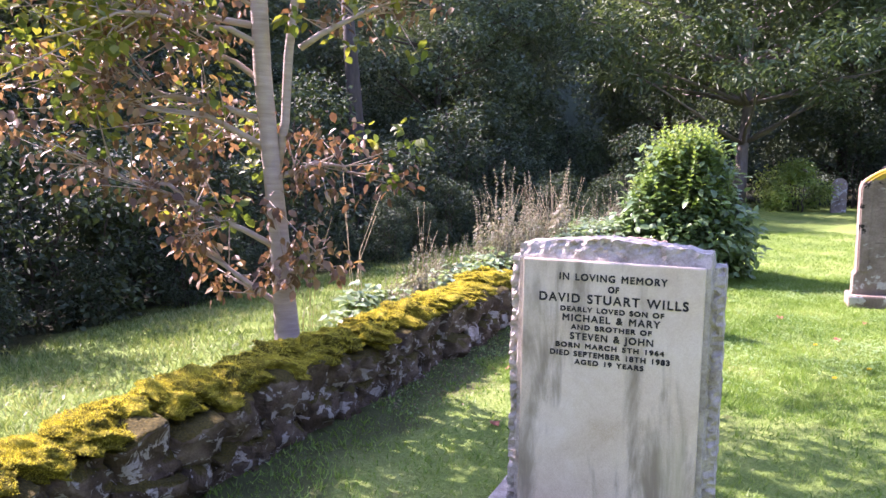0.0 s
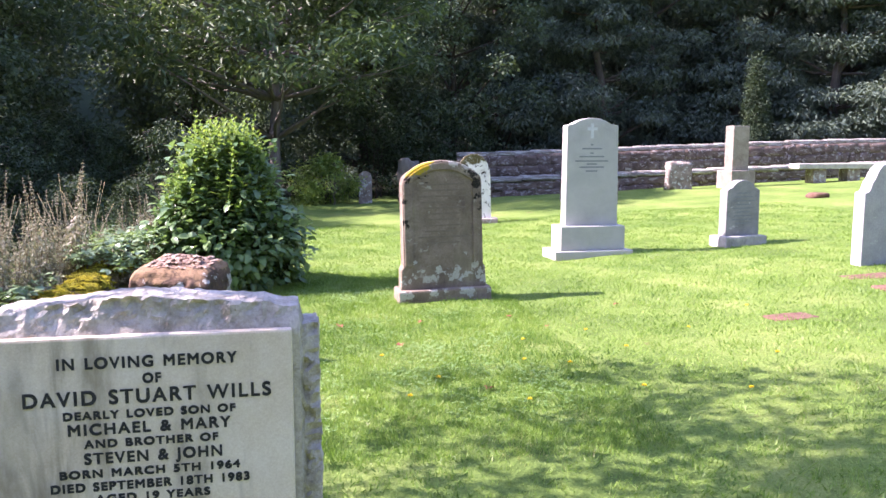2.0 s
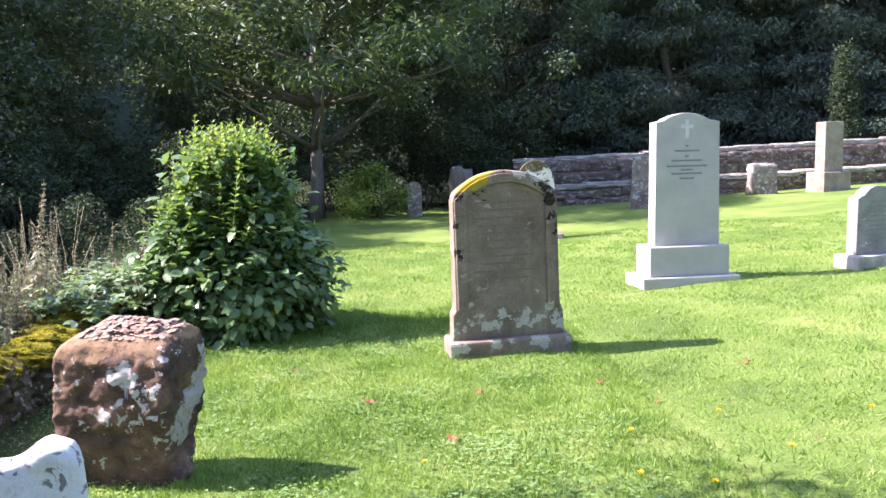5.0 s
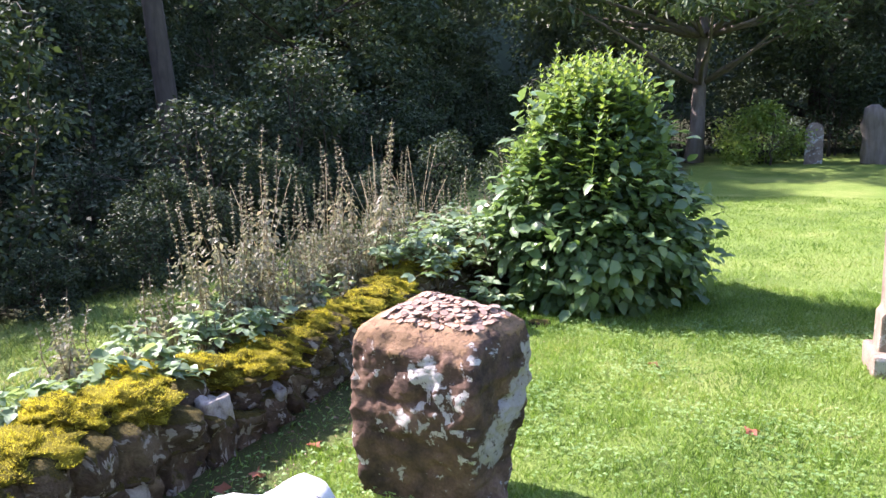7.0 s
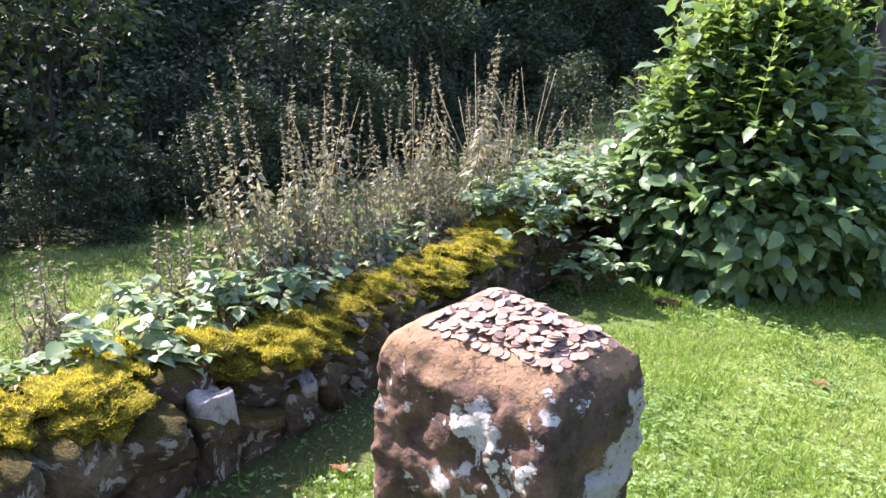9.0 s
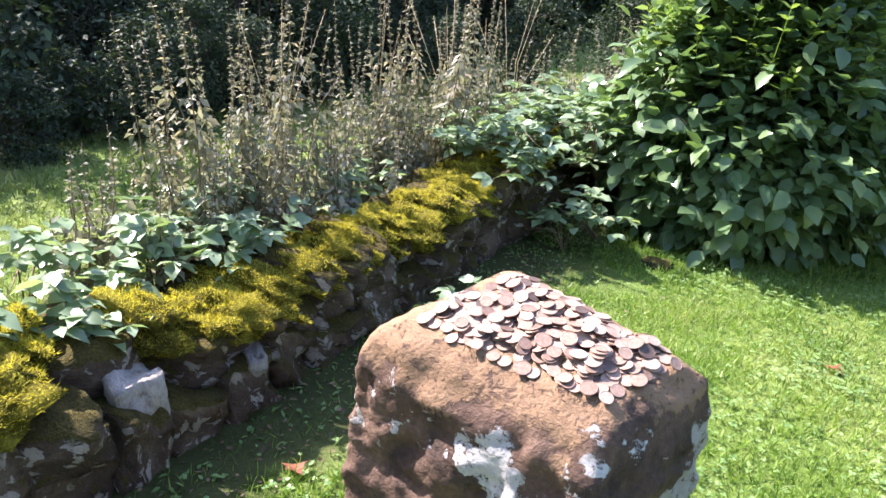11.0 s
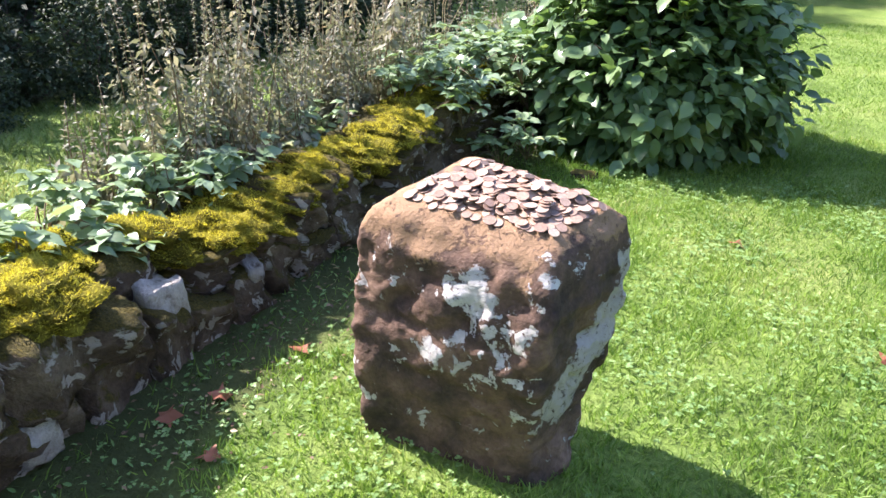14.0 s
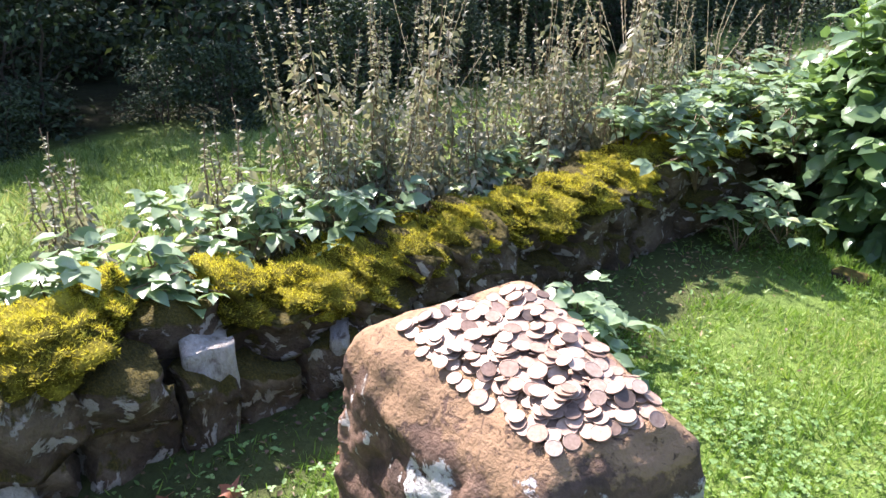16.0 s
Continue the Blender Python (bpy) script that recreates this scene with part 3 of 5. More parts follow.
# ---- dry-stone wall ----
def make_wall():
    root = thing("stone_wall", "low dry-stone wall of lichened red sandstone capped with yellow moss", "wall", kind="structure")
    rnd = random.Random(21)
    # inner filler, its dark colour stands for shade in the gaps
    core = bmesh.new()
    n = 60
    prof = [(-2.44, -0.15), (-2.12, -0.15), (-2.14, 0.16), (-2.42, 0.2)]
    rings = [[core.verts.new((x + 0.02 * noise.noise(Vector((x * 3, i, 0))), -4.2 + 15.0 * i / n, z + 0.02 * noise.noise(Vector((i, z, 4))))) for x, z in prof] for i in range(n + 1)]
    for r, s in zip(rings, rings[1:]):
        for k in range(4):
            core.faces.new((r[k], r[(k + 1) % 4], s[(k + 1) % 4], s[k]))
    part("core", core, WALL_CORE, root, "wall core coloured near-black for the shade between stones")
    lows = [finish(rock(1, 1, 1, 100 + k, 9, 0.2, 0.25), "stone", WALL_STONE) for k in range(8)]
    caps = [finish(rock(1, 1, 1, 140 + k, 9, 0.17, 0.4), "capstone", WALL_STONE) for k in range(8)]
    pale = finish(rock(1, 1, 1, 171, 7, 0.13, 0.15), "stone", PALE_STONE)
    y = -4.0
    while y < 10.7:
        w = rnd.uniform(0.14, 0.3)
        h = rnd.uniform(0.14, 0.19)
        ob = part("stone", rnd.choice(lows), None, root)
        ob.matrix_basis = pose(-2.15 + rnd.uniform(-0.025, 0.025), y + w / 2, -0.07, rnd.uniform(-5, 5), rnd.uniform(-6, 6), rnd.uniform(-8, 8)) @ Matrix.Diagonal((0.3, w * 0.98, h * 1.2, 1))
        y += w
    y = -4.0
    while y < 10.7:
        w = rnd.uniform(0.13, 0.27)
        h = rnd.uniform(0.1, 0.15) + (0.035 if y < 5.6 else 0.0)
        if not 5.9 < y + w / 2 < 6.14:
            ob = part("capstone", rnd.choice(caps), None, root)
            ob.matrix_basis = pose(-2.2 + rnd.uniform(-0.03, 0.03), y + w / 2, 0.095, rnd.uniform(-7, 7), rnd.uniform(-3, 7), rnd.uniform(-12, 12)) @ Matrix.Diagonal((0.36, w * 0.97, h * 1.2, 1))
        y += w
    ob = part("stone", pale, None, root, "upright stone whitened by lichen")
    ob.matrix_basis = pose(-2.09, 6.05, 0.03, 0, -6, -14) @ Matrix.Diagonal((0.14, 0.12, 0.175, 1))
    for x, y, z, w, h in ((-2.06, 5.58, -0.02, 0.1, 0.11), (-2.06, 5.4, 0.07, 0.08, 0.08), (-2.045, 6.4, 0.08, 0.05, 0.06), (-2.06, 5.02, 0.0, 0.11, 0.11)):
        ob = part("stone", pale, None, root, "upright stone whitened by lichen")
        ob.matrix_basis = pose(x, y, z, 4, -5, -14 + 160 * (w < 0.1)) @ Matrix.Diagonal((0.13, w, h, 1))
    ob = part("capstone", caps[2], None, root)
    ob.matrix_basis = pose(-2.3, 6.02, 0.1, 0, 0, 4) @ Matrix.Diagonal((0.3, 0.26, 0.17, 1))
    # moss cushions along the top
    y = -3.9
    P, D = [], []
    k = 0
    while y < 10.4:
        w = rnd.uniform(0.14, 0.26) if y < 5.8 else rnd.uniform(0.1, 0.23)
        if rnd.random() < 0.97 and abs(y + w / 2 - 6.06) > 0.09:
            bm = bmesh.new()
            bmesh.ops.create_icosphere(bm, subdivisions=4, radius=1.0)
            top = 0.318 if y < 5.85 else 0.252
            off = Vector((k * 5.1, k * 2.3, 0))
            cx = -2.155 + rnd.uniform(-0.05, 0.03)
            half, dep, hi = w * rnd.uniform(0.46, 0.6), rnd.uniform(0.12, 0.175), rnd.uniform(0.045, 0.062)
            top += rnd.uniform(-0.025, 0.012)
            cx += rnd.uniform(-0.03, 0.03) - (0.07 if abs(y + w / 2 - 6.05) < 0.2 else 0.0)
            for v in bm.verts:
                c = v.co.copy()
                s = 1 + 0.5 * noise.noise(c * 1.7 + off) + 0.45 * noise.noise(c * 3.6 + off) + 0.25 * noise.noise(c * 9 + off)
                v.co = Vector((c.x * dep * s, c.y * half * s, c.z * hi * s - 0.16 * max(0.0, c.x) ** 2 * dep))
            bm.normal_update()
            for f in bm.faces:
                if f.normal.z > -0.1:
                    for _ in range(8):
                        a, b_, c_ = [v.co for v in f.verts]
                        u, v_ = rnd.random(), rnd.random()
                        if u + v_ > 1:
                            u, v_ = 1 - u, 1 - v_
                        p = a + (b_ - a) * u + (c_ - a) * v_
                        P.append((p.x + cx, p.y + y + w / 2, p.z + top))
                        D.append(f.normal + Vector((rnd.gauss(0.35 * (p.x > 0), 0.8), rnd.gauss(0, 0.8), 0.3 - 0.3 * (p.x > 0.06))))
            ob = part("moss_cushion", bm, MOSS, root, "golden green moss", True)
            ob.matrix_basis = pose(cx, y + w / 2, top)
            k += 1
        y += w
    n = len(P)
    me = scatter("moss_tufts", SPIKE, MOSS_TUFT, P, D, rand_dirs(n), RNG.uniform(0.005, 0.016, n), 0.0026)
    tagged(part("moss_tufts", me, None, root), "fine shoots of the moss", kind="stuff")


make_wall()


# ---- the sandstone block with coins ----
STONE = Vector((-1.15, 6.1, 0.0))
RINGS = [(-0.10, (-1.43, 5.99), (-0.985, 5.975), (-0.93, 6.10), (-1.27, 6.25)),
         (0.10, (-1.445, 5.98), (-0.985, 5.945), (-0.915, 6.13), (-1.275, 6.285)),
         (0.27, (-1.46, 5.97), (-0.975, 5.90), (-0.875, 6.15), (-1.28, 6.30)),
         (0.43, (-1.455, 5.98), (-0.965, 5.89), (-0.855, 6.155), (-1.28, 6.30)),
         (0.50, (-1.445, 5.985), (-0.965, 5.91), (-0.855, 6.15), (-1.28, 6.285)),
         (0.545, (-1.42, 6.0), (-0.975, 5.945), (-0.87, 6.14), (-1.275, 6.26)),
         (0.568, (-1.375, 6.02), (-0.995, 5.98), (-0.905, 6.125), (-1.265, 6.235))]


def stone_ring(z):
    for (z0, *a), (z1, *b) in zip(RINGS, RINGS[1:]):
        if z <= z1:
            break
    t = max(0, min(1, (z - z0) / (z1 - z0)))
    corners = [np.array(p) * (1 - t) + np.array(q) * t for p, q in zip(a, b)]
    pts = np.concatenate([np.linspace(corners[k], corners[(k + 1) % 4], 36, endpoint=False) for k in range(4)])
    for _ in range(9):
        pts = (np.roll(pts, 1, 0) + np.roll(pts, -1, 0) + pts) / 3
    return pts


def lift(x, y, z):
    """The top slopes down towards the front."""
    return z + 0.26 * (y - 5.97) * max(0.0, (z + 0.1) / 0.665) ** 3


def make_coin_stone():
    bm = bmesh.new()
    rows = []
    zs = list(np.linspace(-0.10, 0.5, 76)) + [0.513, 0.525, 0.535, 0.545, 0.553, 0.56, 0.565, 0.568]
    for z in zs:
        rows.append([bm.verts.new((x - STONE.x, y - STONE.y, lift(x, y, z))) for x, y in stone_ring(z)])
    edge = stone_ring(0.568)
    mid = edge.mean(0)
    for s in (0.93, 0.82, 0.68, 0.52, 0.36, 0.2):
        rows.append([bm.verts.new((x - STONE.x, y - STONE.y, lift(x, y, 0.568) + 0.016 * (1 - s ** 2))) for x, y in mid + (edge - mid) * s])
    for r, s in zip(rows, rows[1:]):
        for k in range(144):
            bm.faces.new((r[k], r[(k + 1) % 144], s[(k + 1) % 144], s[k]))
    bm.faces.new(rows[-1])
    bm.faces.new(rows[0][::-1])
    bmesh.ops.recalc_face_normals(bm, faces=bm.faces)
    bm.normal_update()
    moves = []
    for v in bm.verts:
        c = v.co
        flat = 0.25 if v.normal.z > 0.8 else 0.55 if c.z > 0.5 else 1.0
        band = math.sin(c.z * 26 + 2.5 * noise.noise(c * 4)) * (1 if c.z > 0.2 else 0.4)
        chip = abs(noise.noise(c * 8 + Vector((1, 5, 2)))) + 0.5 * abs(noise.noise(c * 17))
        pit = max(0.0, noise.noise(c * 12 + Vector((3, 1, 7))) - 0.2) * (1 if c.z > 0.33 else 0.35)
        rough = noise.noise(c * 30) + 0.6 * noise.noise(c * 62) + 0.35 * noise.noise(c * 120)
        under = math.exp(-((c.z - 0.435 - 0.03 * noise.noise(Vector((c.x * 7, c.y * 7, 2)))) / 0.035) ** 2)
        dent = max(0.0, noise.noise(Vector((c.x * 9, c.y * 9, c.z * 6)) + Vector((4, 2, 9))) + 0.25) * under
        crack = math.exp(-((c.z - 0.345 - 0.04 * c.x + 0.02 * noise.noise(c * 9)) / 0.008) ** 2) * (noise.noise(c * 5 + Vector((2, 2, 2))) > -0.1)
        moves.append(v.normal * flat * (0.01 * noise.noise(c * 4.5) + 0.019 * (chip - 0.3) + 0.002 * band - 0.035 * pit * (c.z > 0.3) - 0.006 * dent - 0.006 * crack + 0.0065 * rough + 0.007 * noise.noise(c * 19)))
    for v, m in zip(bm.verts, moves):
        v.co += m
    o = STONE
    white = [(-1.135, 5.92, 0.5, 0.022), (-1.142, 5.92, 0.465, 0.034), (-1.175, 5.92, 0.445, 0.03), (-1.2, 5.92, 0.468, 0.018), (-1.105, 5.92, 0.43, 0.026), (-1.135, 5.92, 0.415, 0.028), (-1.07, 5.9, 0.43, 0.02),
             (-1.005, 5.9, 0.385, 0.024), (-1.015, 5.9, 0.36, 0.02), (-1.09, 5.9, 0.372, 0.022), (-1.075, 5.9, 0.348, 0.018), (-1.165, 5.91, 0.325, 0.026), (-1.325, 5.95, 0.262, 0.017), (-1.225, 5.93, 0.276, 0.026), (-1.25, 5.94, 0.288, 0.014), (-1.09, 5.9, 0.265, 0.022),
             (-1.0, 5.9, 0.175, 0.028), (-1.03, 5.91, 0.165, 0.02), (-1.01, 5.93, 0.085, 0.026), (-0.985, 5.93, 0.545, 0.022), (-0.975, 5.92, 0.51, 0.018), (-0.93, 5.99, 0.52, 0.014), (-1.06, 5.9, 0.32, 0.02),
             (-1.44, 5.99, 0.18, 0.022), (-1.45, 5.98, 0.43, 0.014)]
    grey = [(-0.87, 6.14, 0.5, 0.04), (-0.87, 6.13, 0.43, 0.05), (-0.885, 6.09, 0.37, 0.05), (-0.905, 6.06, 0.31, 0.055), (-0.93, 6.02, 0.25, 0.055), (-0.95, 5.98, 0.2, 0.05), (-0.93, 6.03, 0.16, 0.04), (-0.96, 5.95, 0.13, 0.03)]
    top_tan = [(-1.15, 6.04, 0.59, 0.1), (-1.3, 6.03, 0.57, 0.09), (-1.05, 6.0, 0.57, 0.08), (-0.95, 6.1, 0.6, 0.08), (-1.39, 6.02, 0.55, 0.06), (-1.2, 6.22, 0.64, 0.13), (-1.03, 5.9, 0.5, 0.035), (-1.25, 5.95, 0.535, 0.05), (-1.1, 6.1, 0.6, 0.12)]
    white = [(x, y, z, q) for x, y, z, q in white]
    chance = random.Random(77)
    for _ in range(44):
        x = -1.43 + 0.46 * chance.random() ** 0.6
        white.append((x, 5.972 - 0.16 * (x + 1.43), chance.uniform(0.06, 0.49), chance.uniform(0.006, 0.017)))
    rel = lambda rows: [(x - o.x, y - o.y, z - o.z, r) for x, y, z, r in rows]
    mat = stone_material("red_sandstone", [(0.3, (0.032, 0.024, 0.02)), (0.42, (0.085, 0.057, 0.045)), (0.56, (0.16, 0.1, 0.073)), (0.75, (0.3, 0.195, 0.14))], 6.5,
                         extra=[(rel(top_tan), (0.37, 0.235, 0.14)), (rel(white), (0.74, 0.71, 0.69)), (rel(grey), (0.5, 0.46, 0.45))], bump=1.0, mottled=0.1, mottle_col=(0.6, 0.56, 0.53))
    me = finish(bm, "sandstone_block", mat)
    ob = new("sandstone_block", me)
    ob.matrix_basis = Matrix.Translation(STONE)
    return tagged(ob, "rough red sandstone block with white lichen standing in grass", "stone block")


coin_stone = make_coin_stone()


def make_coins():
    from mathutils.bvhtree import BVHTree
    me = coin_stone.data
    tree = BVHTree.FromPolygons([v.co for v in me.vertices], [tuple(p.vertices) for p in me.polygons])
    q = 0.004
    x0, y0, nx = -0.3, -0.3, 150
    H = np.full((nx, nx), -1.0)
    for i in range(nx):
        for j in range(nx):
            hit = tree.ray_cast(Vector((x0 + i * q, y0 + j * q, 2)), Vector((0, 0, -1)))[0]
            if hit:
                H[i, j] = hit.z
    edge = stone_ring(0.568) - (STONE.x, STONE.y)
    mid = edge.mean(0)
    GX, GY = np.meshgrid(x0 + np.arange(nx) * q, y0 + np.arange(nx) * q, indexing="ij")

    def coin_mesh(r, th):
        bm = bmesh.new()
        n = 22
        rows = []
        for rr, z in ((r * 0.97, 0), (r, th * 0.25), (r, th * 0.85), (r * 0.96, th), (r * 0.9, th), (r * 0.88, th * 0.8)):
            rows.append([bm.verts.new((rr * math.cos(2 * math.pi * k / n), rr * math.sin(2 * math.pi * k / n), z)) for k in range(n)])
        for a, b in zip(rows, rows[1:]):
            for k in range(n):
                bm.faces.new((a[k], a[(k + 1) % n], b[(k + 1) % n], b[k]))
        bm.faces.new(rows[0][::-1])
        bm.faces.new(rows[-1])
        return finish(bm, "copper_coin", COPPER, False)
    kinds = [(0.0139, coin_mesh(0.0139, 0.002)), (0.0114, coin_mesh(0.0114, 0.0017))]
    rnd = random.Random(11)
    made, tries, laid = 0, 0, []
    while made < 315:
        e = edge[rnd.randrange(len(edge))]
        s = math.sqrt(rnd.random()) * (0.9 if made < 250 else 0.66)
        p = mid + (np.array(e) - mid) * s + (0.008 + rnd.gauss(0, 0.003), -0.002 + rnd.gauss(0, 0.003))
        if made < 235 and laid and min((p[0] - a) ** 2 + (p[1] - b) ** 2 for a, b in laid) < 0.0165 ** 2 and tries < 80:
            tries += 1
            continue
        tries = 0
        r, mesh = kinds[0] if rnd.random() < 0.42 else kinds[1]
        near = (GX - p[0]) ** 2 + (GY - p[1]) ** 2 < r * r
        hs = H[near]
        if len(hs) < 10 or hs.min() < 0.53:
            continue
        A = np.stack([GX[near] - p[0], GY[near] - p[1], np.ones(len(hs))], -1)
        w = np.exp((hs - hs.max()) * 250)[:, None]
        c, *_ = np.linalg.lstsq(A * w, hs * w[:, 0], rcond=None)
        tilt = np.clip(c[:2], -0.42, 0.42) + (rnd.gauss(0, 0.03), rnd.gauss(0, 0.03))
        if rnd.random() < 0.03:
            tilt = tilt + (rnd.gauss(0, 0.3), rnd.gauss(0, 0.3))
        plane = A[:, :2] @ tilt
        z = np.quantile(hs - plane, 0.93)
        nrm = Vector((-tilt[0], -tilt[1], 1)).normalized()
        ob = new("copper_coin", mesh)
        ob.matrix_basis = Matrix.Translation(Vector((p[0], p[1], z)) + STONE) @ nrm.to_track_quat("Z", "Y").to_matrix().to_4x4() @ pose(0, 0, 0, 0, 0, rnd.uniform(0, 360))
        tagged(ob, "small worn copper coin lying on the sandstone block", "coin", "coins on the stone")
        H[near] = np.maximum(H[near], z + plane + 0.002)
        made += 1
        laid.append((p[0], p[1]))


make_coins()


# ---- headstones ----
def lettering(text, x, z, width, height, y, parent, mat, label="", weight=0.0015, proud=0.0015):
    cu = bpy.data.curves.new("lettering", "FONT")
    cu.body = text
    cu.size = 1.0
    cu.align_x = "CENTER"
    cu.space_character = 1.22
    cu.space_word = 1.25
    cu.extrude = 0.0
    tmp = new("tmp", cu)
    bpy.context.view_layer.update()
    me = bpy.data.meshes.new_from_object(tmp.evaluated_get(bpy.context.evaluated_depsgraph_get()))
    bpy.data.objects.remove(tmp)
    co = np.array([v.co for v in me.vertices])
    lo, hi = co.min(0), co.max(0)
    sx, sz = width / (hi[0] - lo[0]), height / 0.7
    bm = bmesh.new()
    bm.from_mesh(me)
    bmesh.ops.remove_doubles(bm, verts=bm.verts, dist=1e-5)
    for v in bm.verts:
        v.co = Vector(((v.co.x - (lo[0] + hi[0]) / 2) * sx, 0, v.co.y * sz))
    bmesh.ops.recalc_face_normals(bm, faces=bm.faces)
    # heavier strokes
    bound = [v for v in bm.verts if v.is_boundary]
    push = {}
    for v in bound:
        d = Vector((0, 0, 0))
        for e in v.link_edges:
            if e.is_boundary:
                f = e.link_faces[0]
                m = (e.verts[0].co + e.verts[1].co) / 2
                t = (e.verts[1].co - e.verts[0].co).normalized()
                n = Vector((t.z, 0, -t.x))
                if n.dot(f.calc_center_median() - m) > 0:
                    n = -n
                # the loop's own winding tells the outside of a concave face
                for lp in f.loops:
                    if lp.edge == e:
                        tt = (lp.link_loop_next.vert.co - lp.vert.co).normalized()
                        n = tt.cross(f.normal)
                d += n
        push[v] = d.normalized() * weight if d.length > 1e-6 else d
    for v, d in push.items():
        v.co += d
    ext = bmesh.ops.extrude_face_region(bm, geom=list(bm.faces))
    bmesh.ops.translate(bm, vec=(0, -proud, 0), verts=[v for v in ext["geom"] if isinstance(v, bmesh.types.BMVert)])
    bmesh.ops.translate(bm, vec=(x, y, z), verts=bm.verts)
    return part("lettering", bm, mat, parent, label)


def bar(x, z, w, h, y, parent, mat):
    bm = box(w, 0.002, h, 0.0)
    bmesh.ops.translate(bm, vec=(x, y, z), verts=bm.verts)
    return part("inscription_line", bm, mat, parent, "worn illegible line of lettering")


def make_rough_headstone():
    root = thing("headstone", "pale grey granite headstone with rough-hewn edges and black lettering", "gravestone", pose(-0.605, 2.86, gz(-0.6, 2.86), 0, 0, 3.2))
    mat = stone_material("rough_granite", [(0.3, (0.26, 0.225, 0.185)), (0.5, (0.44, 0.4, 0.35)), (0.72, (0.6, 0.555, 0.5))], 14, bump=1.0, grain=120, mottled=0.15, mottle_col=(0.55, 0.5, 0.4))
    face = stone_material("dressed_granite", [(0.3, (0.52, 0.42, 0.31)), (0.5, (0.64, 0.545, 0.44)), (0.72, (0.72, 0.64, 0.56))], 4, bump=0.15, streaks=0.85, grain=260, fine=0.003)
    bm = bmesh.new()
    nx, nz, ny = 84, 110, 10
    g = {}
    for k in range(ny + 1):
        for i in range(nx + 1):
            for j in range(nz + 1):
                if 0 < i < nx and 0 < j < nz and 0 < k < ny:
                    continue
                u, w = i / nx * 2 - 1, j / nz
                x = u * 0.355
                block = -0.322 < x < 0.316
                top = 0.972 + 0.034 * max(0.0, 1 - abs(u + 0.05) * 1.1) ** 0.8 + 0.006 * noise.noise(Vector((x * 23, 0, 1))) if block else 0.93
                z = -0.06 + w * (top + 0.06)
                p = Vector((x, -0.02 + 0.14 * k / ny, z))
                side = 0.0 if block else 1.0
                crest = min(1.0, max(0.0, (z - 0.925) / 0.06))
                hew = max(side, crest)
                facet = noise.voronoi(Vector((p.x * 24, p.y * 24, p.z * 30)))[0]
                fine = noise.noise_vector(p * 42) * 0.005 + noise.noise_vector(p * 95) * 0.003
                front = 1 - k / ny
                p += Vector((fine.x + 0.006 * noise.noise(p * 14) * side, fine.y, fine.z * (0.3 + 0.7 * (w > 0.92)))) * hew
                p.y += front * hew * (0.022 * (facet[1] - facet[0]) - 0.008 + 0.012 * noise.noise(p * 16) + 0.006 * noise.noise(p * 38)) + front * (0.028 * side + 0.022 * crest)
                g[i, j, k] = bm.verts.new(p)
    for k in (0, ny):
        for i in range(nx):
            for j in range(nz):
                bm.faces.new((g[i, j, k], g[i + 1, j, k], g[i + 1, j + 1, k], g[i, j + 1, k]))
    for i in (0, nx):
        for k in range(ny):
            for j in range(nz):
                bm.faces.new((g[i, j, k], g[i, j + 1, k], g[i, j + 1, k + 1], g[i, j, k + 1]))
    for j in (0, nz):
        for k in range(ny):
            for i in range(nx):
                bm.faces.new((g[i, j, k], g[i + 1, j, k], g[i + 1, j, k + 1], g[i, j, k + 1]))
    part("slab", bm, mat, root, "rough-hewn grey granite slab")
    panel = extruded([(-0.306, 0.03), (0.295, 0.03), (0.297, 0.93), (-0.304, 0.93)], 0.03, 0.006)
    bmesh.ops.translate(panel, vec=(0, -0.025, 0), verts=panel.verts)
    part("inscribed_panel", panel, face, root, "smooth dressed panel streaked by rain")
    base = box(0.84, 0.32, 0.14, 0.012, 0.004, -0.1, 3, 2)
    bmesh.ops.translate(base, vec=(0, 0.05, 0), verts=base.verts)
    part("plinth", base, mat, root)
    # x and z within the panel, widths and letter heights
    s = 0.602 / 452
    lines = [("IN LOVING MEMORY", 391, 571, 266, 17), ("OF", 395, 597, 26, 15), ("DAVID STUART WILLS", 391, 628, 368, 22), ("DEARLY LOVED SON OF", 391, 651, 256, 12),
             ("MICHAEL & MARY", 390, 676, 242, 17), ("AND BROTHER OF", 391, 697, 200, 12), ("STEVEN & JOHN", 393, 723, 206, 17), ("BORN MARCH 5TH 1964", 388, 745, 270, 12),
             ("DIED SEPTEMBER 18TH 1983", 388, 767, 298, 13), ("AGED 19 YEARS", 389, 787, 172, 12)]
    for text, px, pz, w, h in lines:
        lettering(text, -0.304 + (px - 160) * s, 0.93 - (pz - 522) * s * 1.0, w * s, h * s, -0.0405, root, LETTER, "black leaded capitals")
    return root


make_rough_headstone()


